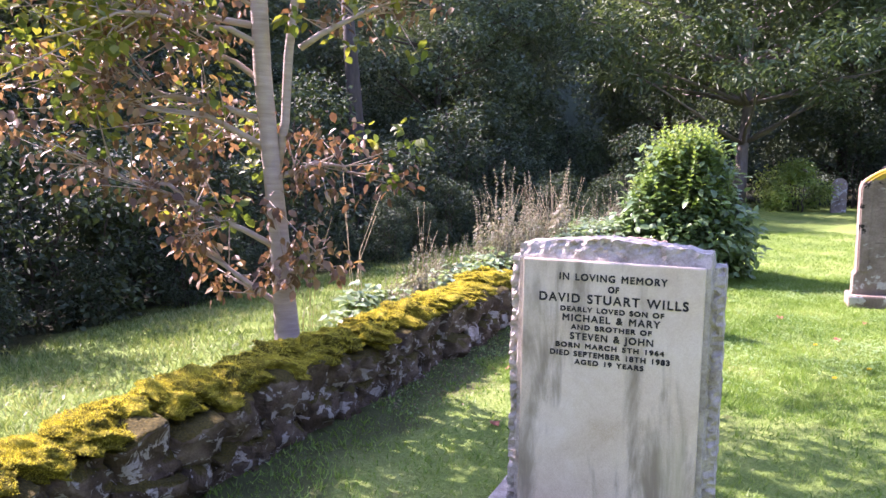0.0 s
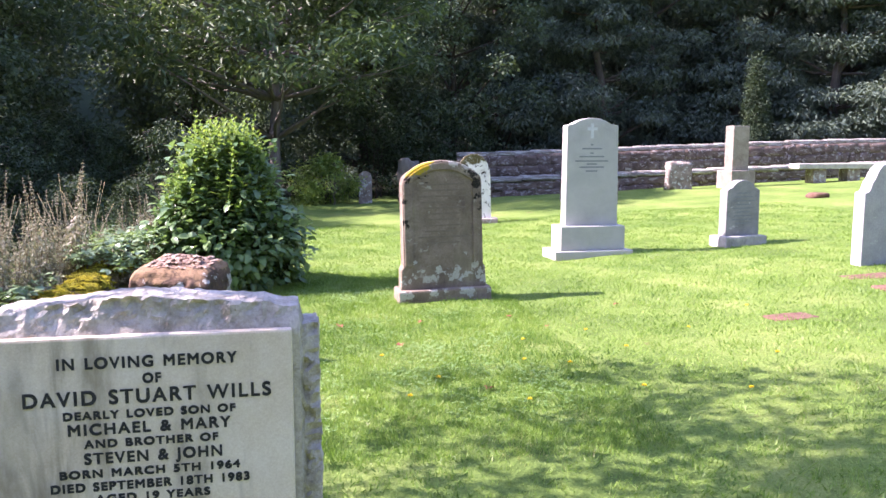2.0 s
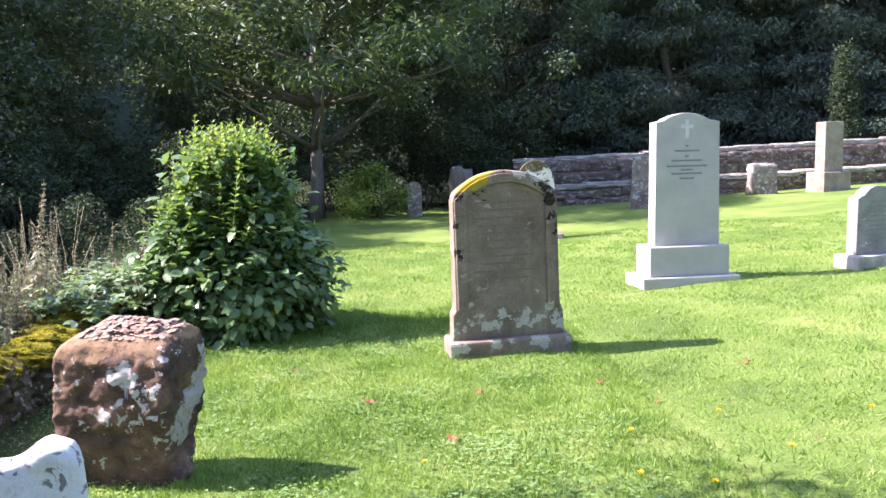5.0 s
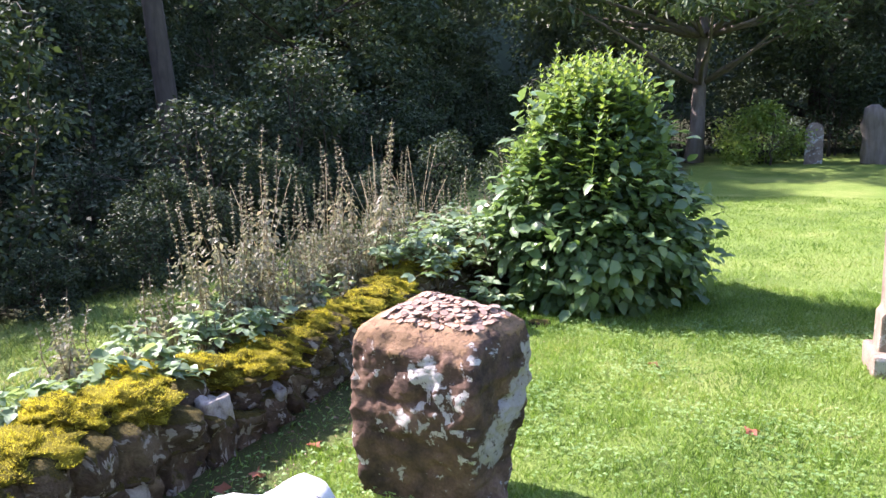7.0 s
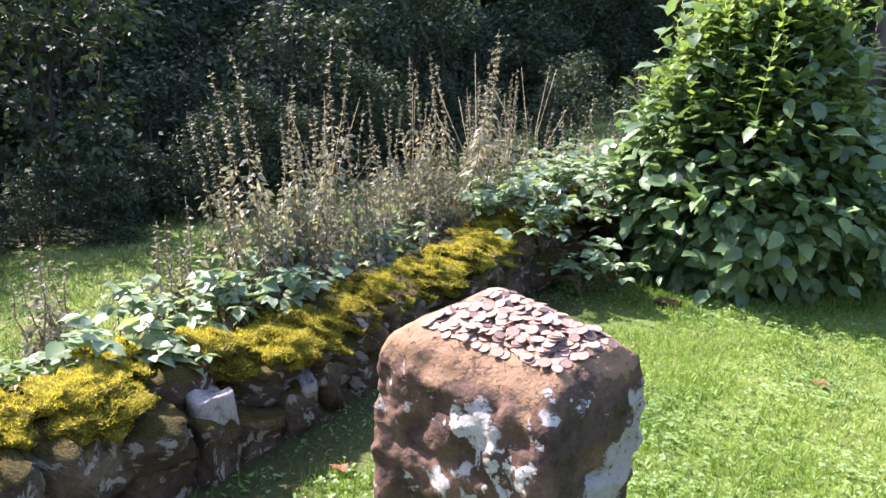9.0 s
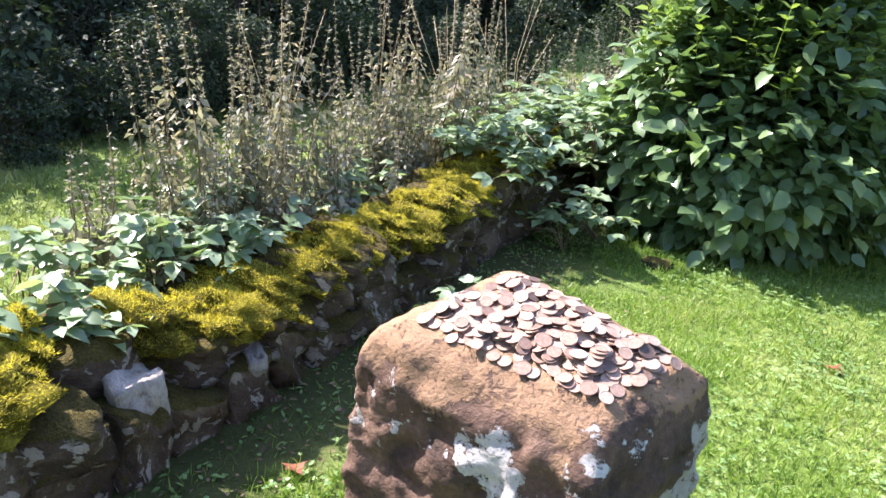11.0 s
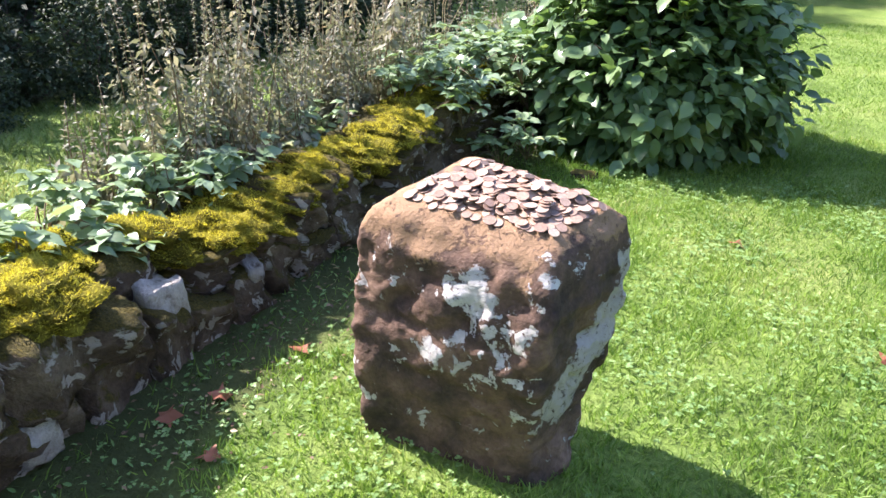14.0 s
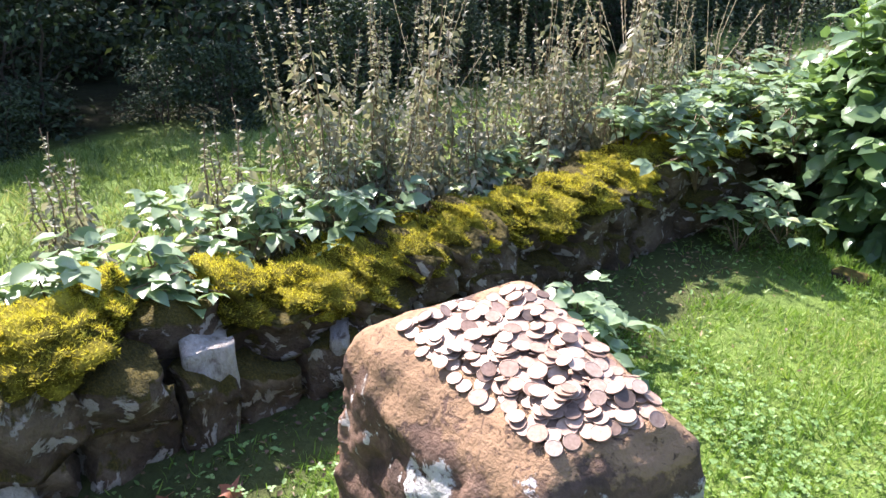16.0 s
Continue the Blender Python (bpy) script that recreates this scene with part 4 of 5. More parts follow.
def make_old_headstone():
    root = thing("headstone", "weathered brown sandstone headstone with arched top and yellow lichen", "gravestone", pose(0.7, 7.97, gz(0.7, 7.9) - 0.03, 1.0, -1.2, 5))
    spots_y = [(-0.2, -0.06, 1.2, 0.09), (-0.28, -0.06, 1.15, 0.06), (-0.12, -0.06, 1.24, 0.05)]
    dark = [(0.25, -0.07, 1.1, 0.05), (0.29, -0.07, 1.03, 0.06), (0.31, -0.07, 0.94, 0.05), (0.22, -0.07, 1.12, 0.03), (-0.31, -0.07, 1.06, 0.035), (-0.33, -0.07, 0.93, 0.03), (-0.33, -0.07, 0.78, 0.025),
            (-0.19, -0.07, 1.06, 0.025), (-0.14, -0.07, 1.07, 0.02), (0.33, -0.07, 0.85, 0.03), (-0.02, -0.07, 1.24, 0.03), (-0.32, -0.07, 0.7, 0.04)]
    chance = random.Random(31)
    white = [(0.1, -0.06, 1.22, 0.05), (0.22, -0.06, 1.19, 0.05), (-0.29, -0.07, 0.55, 0.02), (0.2, -0.07, 0.42, 0.02), (-0.26, -0.07, 0.36, 0.025)]
    white += [(-0.36 + 0.72 * k / 25, -0.075, 0.19 + 0.1 * chance.random() ** 1.5 + 0.06 * (k > 19) * chance.random(), chance.uniform(0.012, 0.034)) for k in range(26)]
    white += [(chance.uniform(-0.4, 0.4), -0.13, chance.uniform(0.08, 0.13), chance.uniform(0.02, 0.05)) for k in range(10)]
    dark = [(x + chance.gauss(0, 0.012), y, z + chance.gauss(0, 0.02), r * 0.62) for x, y, z, r in dark for _ in (0, 1)]
    mat = stone_material("brown_sandstone", [(0.3, (0.14, 0.105, 0.085)), (0.5, (0.225, 0.172, 0.138)), (0.72, (0.32, 0.255, 0.215))], 5, streaks=0.45, bump=0.5, mottled=0.12, mottle_col=(0.45, 0.4, 0.35),
                         extra=[(white, (0.58, 0.55, 0.5)), (dark, (0.03, 0.026, 0.022)), (spots_y, (0.55, 0.4, 0.03))])
    outline = [(-0.38, 0.12), (0.38, 0.12), (0.372, 0.3), (0.352, 0.33), (0.348, 1.04), (0.335, 1.09)] + bow(0.31, 1.115, 0.115) + [(-0.335, 1.09), (-0.348, 1.04), (-0.352, 0.33), (-0.372, 0.3)]
    part("shaft", extruded(outline, 0.14, 0.012, 0.004), mat, root)
    # raised frame round the sunk panel: two stiles and an arched head
    for x in (-0.3, 0.3):
        bm = box(0.075, 0.016, 0.72, 0.005, 0.002, 0.33, 5)
        bmesh.ops.translate(bm, vec=(x, -0.076, 0), verts=bm.verts)
        part("stile", bm, mat, root)
    inner = bow(0.262, 1.05, 0.105, 16)
    outer = bow(0.335, 1.052, 0.16, 16)
    bm = extruded(outer + inner[::-1], 0.016, 0.004)
    bmesh.ops.translate(bm, vec=(0, -0.076, 0), verts=bm.verts)
    part("arched_moulding", bm, mat, root)
    base = box(0.82, 0.28, 0.16, 0.018, 0.006, -0.03, 2, 1)
    part("plinth", base, mat, root)
    dim = plain_material("eroded_letters", [(0.3, (0.15, 0.115, 0.093)), (0.7, (0.22, 0.17, 0.138))], 30)
    rnd = random.Random(5)
    for k in range(11):
        bar(rnd.uniform(-0.02, 0.02), 1.02 - 0.05 * k, rnd.uniform(0.24, 0.44), 0.014, -0.0708, root, dim)
    return root


make_old_headstone()


def make_white_headstone():
    root = thing("headstone", "tall clean pale grey granite headstone on a two-step base", "gravestone", pose(2.7, 10.12, gz(2.7, 10.1), 0, 0, 4))
    mat = stone_material("grey_granite", [(0.3, (0.37, 0.36, 0.345)), (0.5, (0.43, 0.42, 0.405)), (0.7, (0.49, 0.475, 0.46))], 3, bump=0.12, grain=240, fine=0.003)
    part("shaft", extruded([(-0.31, 0.34), (0.33, 0.34), (0.32, 1.5), (0.22, 1.515)] + bow(0.215, 1.522, 0.06, 12) + [(-0.22, 1.515), (-0.3, 1.5)], 0.16, 0.008), mat, root)
    part("plinth", box(0.78, 0.34, 0.28, 0.012, 0, 0.07), mat, root)
    part("foot_slab", box(0.95, 0.46, 0.11, 0.012, 0.003, -0.04, 1, 1), mat, root)
    for z, w in ((1.27, 0.03), (1.225, 0.24), (1.175, 0.04), (1.135, 0.3), (1.085, 0.4), (1.05, 0.12), (1.015, 0.3), (0.97, 0.14)):
        bar(0.0, z, w, 0.016, -0.0812, root, FAINT_LETTER)
    for w, h, z in ((0.035, 0.17, 1.35), (0.12, 0.035, 1.44)):
        bm = box(w, 0.003, h, 0.0, 0, z)
        bmesh.ops.translate(bm, vec=(0, -0.0815 - 0.001 * (w > 0.1), 0), verts=bm.verts)
        part("carved_cross_bar", bm, PALE_CUT, root)
    return root


PALE_CUT = plain_material("pale_cut", [(0.3, (0.5, 0.51, 0.52)), (0.7, (0.62, 0.63, 0.64))], 50)
make_white_headstone()


def make_small_headstone():
    root = thing("headstone", "small grey headstone with rounded crest on a rough base", "gravestone", pose(4.59, 10.15, gz(4.7, 10.1), 0, 0, 14))
    mat = stone_material("blue_grey_granite", [(0.3, (0.19, 0.185, 0.185)), (0.5, (0.26, 0.25, 0.25)), (0.7, (0.34, 0.325, 0.325))], 5, bump=0.4, mottled=0.1)
    edge = stone_material("hewn_grey_granite", [(0.3, (0.28, 0.26, 0.25)), (0.7, (0.5, 0.47, 0.45))], 12, bump=1.0)
    part("shaft", extruded([(-0.25, 0.1), (0.25, 0.1), (0.245, 0.66), (0.2, 0.685)] + bow(0.17, 0.69, 0.09, 12) + [(-0.2, 0.685), (-0.245, 0.66)], 0.13, 0.01, 0.003), mat, root)
    part("base", box(0.62, 0.3, 0.17, 0.02, 0.012, -0.05, 4, 2), edge, root)
    for k in range(9):
        bar(0, 0.62 - 0.045 * k, 0.2 + 0.16 * ((k * 7) % 5) / 5, 0.013, -0.0662, root, FAINT_LETTER)


make_small_headstone()


def make_far_stones():
    old = stone_material("lichened_stone", [(0.3, (0.13, 0.1, 0.085)), (0.5, (0.25, 0.2, 0.17)), (0.72, (0.4, 0.34, 0.3))], 5, mottled=0.35, bump=0.8)
    whited = stone_material("white_lichened_stone", [(0.3, (0.4, 0.36, 0.34)), (0.45, (0.68, 0.66, 0.64)), (0.7, (0.76, 0.75, 0.74))], 5, mottled=0.3, mottle_col=(0.06, 0.052, 0.045), bump=0.7,
                            extra=[([(0, 0, 1.2, 0.2), (-0.2, 0, 1.1, 0.12), (0.2, 0, 1.12, 0.1)], (0.12, 0.1, 0.04))])
    red = stone_material("red_stone", [(0.3, (0.2, 0.155, 0.125)), (0.6, (0.33, 0.275, 0.235)), (0.8, (0.42, 0.375, 0.33))], 4, bump=0.6)
    r = thing("headstone", "old round-topped headstone whitened by lichen with mossy crest", "gravestone", pose(2.15, 14.6, gz(2.15, 14.6) - 0.02, 0, -2, -8))
    part("shaft", extruded([(-0.27, 0.0), (0.27, 0.0), (0.28, 0.92), (0.25, 0.95)] + bow(0.25, 0.96, 0.24, 14) + [(-0.25, 0.95), (-0.28, 0.92)], 0.16, 0.015, 0.006), whited, r)
    part("base", box(0.76, 0.34, 0.14, 0.02, 0.01, -0.04, 8, 1), old, r, "stone base darker than the shaft")
    r = thing("obelisk_pedestal", "broken reddish sandstone pillar on a square block", "monument", pose(9.44, 19.5, gz(9.44, 19.5), 0, 0, 12))
    part("pillar", extruded([(-0.24, 0.4), (0.24, 0.4), (0.23, 1.48), (-0.23, 1.48)], 0.3, 0.02, 0.004), red, r)
    part("block", box(0.7, 0.55, 0.46, 0.025, 0.006, -0.05), red, r)
    ob = tagged(new("headstone", finish(rock(0.66, 0.2, 0.72, 61, 5, 0.1, 0.2), "headstone", old)), "squat weathered headstone with broken shoulders", "gravestone")
    ob.matrix_basis = pose(8.15, 19.9, gz(8.15, 19.9) - 0.04, 0, 0, 6)
    ob = tagged(new("headstone", extruded_mesh([(-0.26, -0.05), (0.26, -0.05), (0.25, 1.0), (0.1, 1.06), (-0.24, 1.02)], 0.14, old)), "leaning grey lichened slab headstone", "gravestone")
    ob.matrix_basis = pose(5.05, 18.6, gz(5.05, 18.6), 3, 2, -10)
    ob = tagged(new("headstone", extruded_mesh([(-0.3, -0.05), (0.3, -0.05), (0.3, 0.5), (0.05, 0.62), (-0.3, 0.55)], 0.14, old)), "low dark broken headstone", "gravestone")
    ob.matrix_basis = pose(5.2, 16.9, gz(5.2, 16.9), -4, 3, 4)
    ob = tagged(new("headstone", extruded_mesh([(-0.16, -0.05), (0.16, -0.05), (0.16, 0.66)] + bow(0.15, 0.67, 0.11, 8) + [(-0.16, 0.66)], 0.1, old)), "small round-topped stone beside the clipped bush", "gravestone")
    ob.matrix_basis = pose(0.48, 20.6, gz(0.48, 20.6), 0, 0, 8)
    # headstone with stepped shoulders
    ob = tagged(new("headstone", extruded_mesh([(-0.31, -0.05), (0.31, -0.05), (0.31, 0.7), (0.25, 0.72), (0.22, 0.8)] + bow(0.18, 0.85, 0.14, 10) + [(-0.22, 0.8), (-0.25, 0.72), (-0.31, 0.7)], 0.13,
                                               stone_material("pale_grey_stone", [(0.3, (0.33, 0.315, 0.325)), (0.7, (0.45, 0.43, 0.445))], 5, mottled=0.1))), "pale grey headstone with rounded stepped shoulders", "gravestone")
    ob.matrix_basis = pose(5.1, 8.3, gz(5.22, 8.3), 0, 0, 12)
    brick_red = stone_material("brick_red_stone", [(0.3, (0.11, 0.055, 0.04)), (0.6, (0.2, 0.11, 0.08)), (0.8, (0.25, 0.2, 0.1))], 14, bump=0.8)
    for x, y, w, d in ((3.05, 6.45, 0.36, 0.2), (4.55, 7.7, 0.5, 0.22), (4.5, 7.15, 0.5, 0.22)):
        ob = tagged(new("ledger_stone", finish(box(w, d, 0.07, 0.02, 0.008, 0, 3, 1), "ledger_stone", brick_red)), "flat red stone sunk flush in the lawn", "grave marker", "flat markers")
        ob.matrix_basis = pose(x, y, gz(x, y) - 0.058, 0, -2, 4)
    ob = tagged(new("fallen_stone", finish(rock(0.38, 0.3, 0.12, 66, 4, 0.16, 0.5), "fallen_stone", brick_red)), "small brown stone lying in the grass", "stone")
    ob.matrix_basis = pose(9.1, 15.6, gz(9.1, 15.6) - 0.04)
    r = thing("stone_bench", "long pale stone bench on two block feet", "bench", pose(12.6, 19.6, gz(12.6, 19.6)))
    part("seat_slab", box(3.2, 0.45, 0.13, 0.02, 0.004, 0.3), PALE_STONE, r)
    for x in (-1.0, -0.1, 1.1):
        bm = box(0.34, 0.36, 0.36, 0.015, 0.004, -0.055)
        bmesh.ops.translate(bm, vec=(x, 0, 0), verts=bm.verts)
        part("foot", bm, old, r)


def extruded_mesh(profile, depth, mat):
    return finish(extruded(profile, depth, 0.012, 0.006), "headstone", mat, False)


make_far_stones()


def make_white_boulder():
    """Small scroll-topped stone in front of the coin block."""
    prof = [(-0.235, -0.08), (0.17, -0.08), (0.178, 0.25), (0.172, 0.38)] + arc(0.1, 0.4, 0.07, 5, 145, 8) + [(0.03, 0.428), (0.0, 0.426), (-0.04, 0.424), (-0.085, 0.414), (-0.13, 0.39), (-0.175, 0.345), (-0.215, 0.27), (-0.235, 0.15)]
    prof = [(x * 1.08, z + 0.012) for x, z in prof]
    bm = extruded(prof, 0.16, 0.035, 0.0)
    bmesh.ops.triangulate(bm, faces=bm.faces)
    for _ in range(2):
        bmesh.ops.subdivide_edges(bm, edges=[e for e in bm.edges if e.calc_length() > 0.03], cuts=1, use_grid_fill=True)
    bmesh.ops.triangulate(bm, faces=bm.faces)
    for v in bm.verts:
        v.co += noise.noise_vector(v.co * 11) * 0.014 + noise.noise_vector(v.co * 34) * 0.005
    mat = stone_material("white_crusted_stone", [(0.3, (0.34, 0.33, 0.32)), (0.42, (0.62, 0.62, 0.63)), (0.7, (0.74, 0.74, 0.76))], 7, mottled=0.36, mottle_col=(0.26, 0.245, 0.25), bump=0.7)
    ob = tagged(new("headstone", finish(bm, "headstone", mat)), "small scroll-topped stone crusted white with lichen", "gravestone")
    ob.matrix_basis = pose(-1.17, 5.05, gz(-1.17, 5.2) + 0.035, 0, 0, 22)


make_white_boulder()


def make_far_wall():
    stone = stone_material("far_wall_stone", [(0.3, (0.07, 0.05, 0.042)), (0.5, (0.14, 0.1, 0.085)), (0.72, (0.24, 0.185, 0.16))], 1.6, mottled=0.35, mottle_col=(0.4, 0.35, 0.33), shuffle=True, bump=0.8, grain=20.0)
    coping = stone_material("far_coping", [(0.3, (0.14, 0.115, 0.1)), (0.5, (0.27, 0.24, 0.215)), (0.72, (0.42, 0.39, 0.36))], 2.2, mottled=0.45, mottle_col=(0.62, 0.6, 0.57), shuffle=True, bump=0.8, grain=20.0)
    rnd = random.Random(9)
    for label, y0, x0, x1, h, cap in (("old rubble churchyard wall with pale lichened coping", 22.2, 3.0, 27.0, 1.12, 0.3), ("low terrace wall with whitened coping", 20.9, 3.3, 27.0, 0.5, 0.42)):
        root = thing("boundary_wall", label, "wall", kind="structure")
        ms = [finish(rock(1, 1, 1, 300 + k, 2, 0.12, 0.2), "stone", stone) for k in range(6)]
        bm = bmesh.new()
        n = 40
        prof = [(-0.12, -0.15), (0.14, -0.15), (0.14, h - 0.06), (-0.12, h - 0.06)]
        rings = [[bm.verts.new((x0 + (x1 - x0) * i / n, y0 + dy, gz(x0 + (x1 - x0) * i / n, y0) * 0.75 + z)) for dy, z in prof] for i in range(n + 1)]
        for r, s in zip(rings, rings[1:]):
            for k in range(4):
                bm.faces.new((r[k], r[(k + 1) % 4], s[(k + 1) % 4], s[k]))
        bm.faces.new(rings[0])
        bm.faces.new(rings[-1][::-1])
        part("core", bm, stone, root)
        rows = max(2, int(h / 0.24))
        for j in range(rows):
            x = x0
            while x < min(x1, 17.0):
                w = rnd.uniform(0.3, 0.62)
                hh = (h - 0.08) / rows
                ob = part("stone", rnd.choice(ms), None, root)
                ob.matrix_basis = pose(x + w / 2, y0 - 0.06, gz(x, y0) * 0.75 - 0.08 + j * hh + 0.04, 0, 0, rnd.uniform(-4, 4)) @ Matrix.Diagonal((w * 1.08, 0.26, hh * 1.12, 1))
                x += w
        x = x0
        cope = finish(rock(1, 1, 1, 330, 2, 0.07, 0.12), "coping_stone", coping)
        while x < x1 - 1:
            w = rnd.uniform(0.6, 1.2)
            ob = part("coping_stone", cope, None, root, "lichened coping")
            ob.matrix_basis = pose(x + w / 2, y0, gz(x, y0) * 0.75 + h - 0.1, 0, 0, rnd.uniform(-2, 2)) @ Matrix.Diagonal((w * 1.05, cap, 0.14, 1))
            x += w


make_far_wall()


# ---- tree by the wall ----
def make_wall_tree():
    rnd = random.Random(77)
    root = thing("young_tree", "pale-barked young tree with withered brown and yellowing leaves", "tree", pose(-2.5, 3.62, 0.08) @ Matrix.Scale(0.94, 4))
    bm = bmesh.new()
    main = [(0.02, 0.02, -0.2), (0.01, 0.0, 0.12), (-0.005, -0.01, 0.42), (-0.03, -0.02, 0.8), (-0.06, -0.045, 1.2), (-0.085, -0.07, 1.65), (-0.1, -0.08, 2.1), (-0.06, -0.05, 2.9), (0.0, 0.02, 3.8), (0.08, 0.05, 4.8)]
    tube(bm, main, [0.1, 0.077, 0.063, 0.056, 0.053, 0.049, 0.043, 0.035, 0.026, 0.01], 14)
    second = [(-0.04, -0.02, 1.1), (0.0, 0.01, 1.4), (0.01, 0.03, 1.75), (0.05, 0.07, 2.2), (0.16, 0.14, 3.0), (0.3, 0.2, 3.9)]
    tube(bm, second, [0.02, 0.024, 0.024, 0.022, 0.016, 0.008], 10)
    for v in bm.verts:
        v.co += noise.noise_vector(v.co * 14) * 0.006
    part("trunk", bm, BIRCH, root, "smooth pale grey bark", True)
    # boughs: start, end, sag
    boughs = [((-0.02, -0.02, 0.7), (-0.95, -0.75, 1.25), -0.05), ((-0.07, -0.05, 1.4), (-1.5, -0.75, 1.75), -0.05), ((-0.06, -0.05, 1.3), (-0.75, 0.25, 1.35), 0.0), ((-0.09, -0.07, 1.9), (-1.7, -1.1, 2.15), 0.0),
              ((0, -0.01, 0.36), (-0.62, -0.28, 0.98), 0.05), ((-0.06, -0.05, 1.25), (-1.0, -0.6, 1.5), -0.1), ((-0.08, -0.06, 1.6), (-1.2, -0.3, 1.95), -0.12), ((-0.09, -0.07, 1.8), (-0.7, -0.95, 1.75), -0.15),
              ((-0.05, -0.03, 1.1), (0.36, 0.28, 1.12), -0.06), ((-0.1, -0.08, 2.0), (-1.5, -0.8, 2.5), -0.15), ((-0.1, -0.08, 2.1), (-0.5, 0.6, 2.6), -0.1), ((0.06, 0.07, 1.8), (0.5, 0.6, 2.1), -0.05),
              ((-0.08, -0.06, 2.4), (0.7, -0.9, 3.1), -0.1), ((-0.06, -0.05, 2.8), (-1.0, 0.5, 3.6), -0.1), ((0.2, 0.2, 2.6), (1.2, 0.8, 3.4), -0.1), ((-0.03, 0, 3.2), (-0.9, -0.9, 4.1), 0),
              ((0.0, 0.02, 3.6), (0.9, -0.4, 4.5), 0), ((0.3, 0.24, 3.0), (0.8, 1.1, 4.0), 0), ((0.05, 0.04, 4.3), (-0.3, 0.4, 5.2), 0), ((-0.05, -0.03, 0.62), (0.3, -0.1, 0.72), 0.03)]
    bm = bmesh.new()
    dead, green = [], []
    for a, b, sag in boughs:
        pts = bent(a, b, 6, 0.05, rnd, sag)
        tube(bm, pts, [0.02 * (1 - 0.13 * i) for i in range(7)], 6)
        a, b = Vector(a), Vector(b)
        far = (b - a).length
        for i in range(int(12 + 16 * far)):
            t = rnd.uniform(0.3, 1.05)
            p = a.lerp(b, t) + Vector((rnd.gauss(0, 0.16), rnd.gauss(0, 0.16), rnd.gauss(0.02, 0.13) - sag * math.sin(math.pi * min(1, t))))
            tube(bm, [a.lerp(b, max(0.2, t - 0.15)) + Vector((0, 0, -sag * math.sin(math.pi * t))), p], [0.005, 0.002], 4)
            low_left = b.z < 1.3
            (dead if rnd.random() < (0.9 if low_left else 0.62) else green).append((*p, rnd.uniform(0.07, 0.15)))
    tagged(part("bough", bm, BIRCH, root, "", True), kind="stuff")
    part("withered_leaves", scatter("withered_leaves", LEAF, DEAD_LEAF, *crown_leaves(dead, 900, 0.062, 0.042, 0.9, 0.9)), None, root, "curled brown leaves")
    part("leaves", scatter("leaves", LEAF, AUTUMN_LEAF, *crown_leaves(green, 1250, 0.07, 0.05, 0.9, 0.6)), None, root, "green leaves turning yellow")
    # high crown
    top = []
    for i in range(150):
        a, t = rnd.uniform(0, 6.28), rnd.random()
        r = 1.75 * math.sqrt(rnd.random()) * math.sin(math.pi * (0.25 + 0.7 * t))
        top.append((0.2 + r * math.cos(a), 0.95 + r * math.sin(a), 2.5 + 3.1 * t, rnd.uniform(0.2, 0.42)))
    part("high_crown", scatter("high_crown", LEAF, AUTUMN_LEAF, *crown_leaves(top, 420, 0.085, 0.06, 0.8, 0.5)), None, root, "yellowing upper crown")


make_wall_tree()


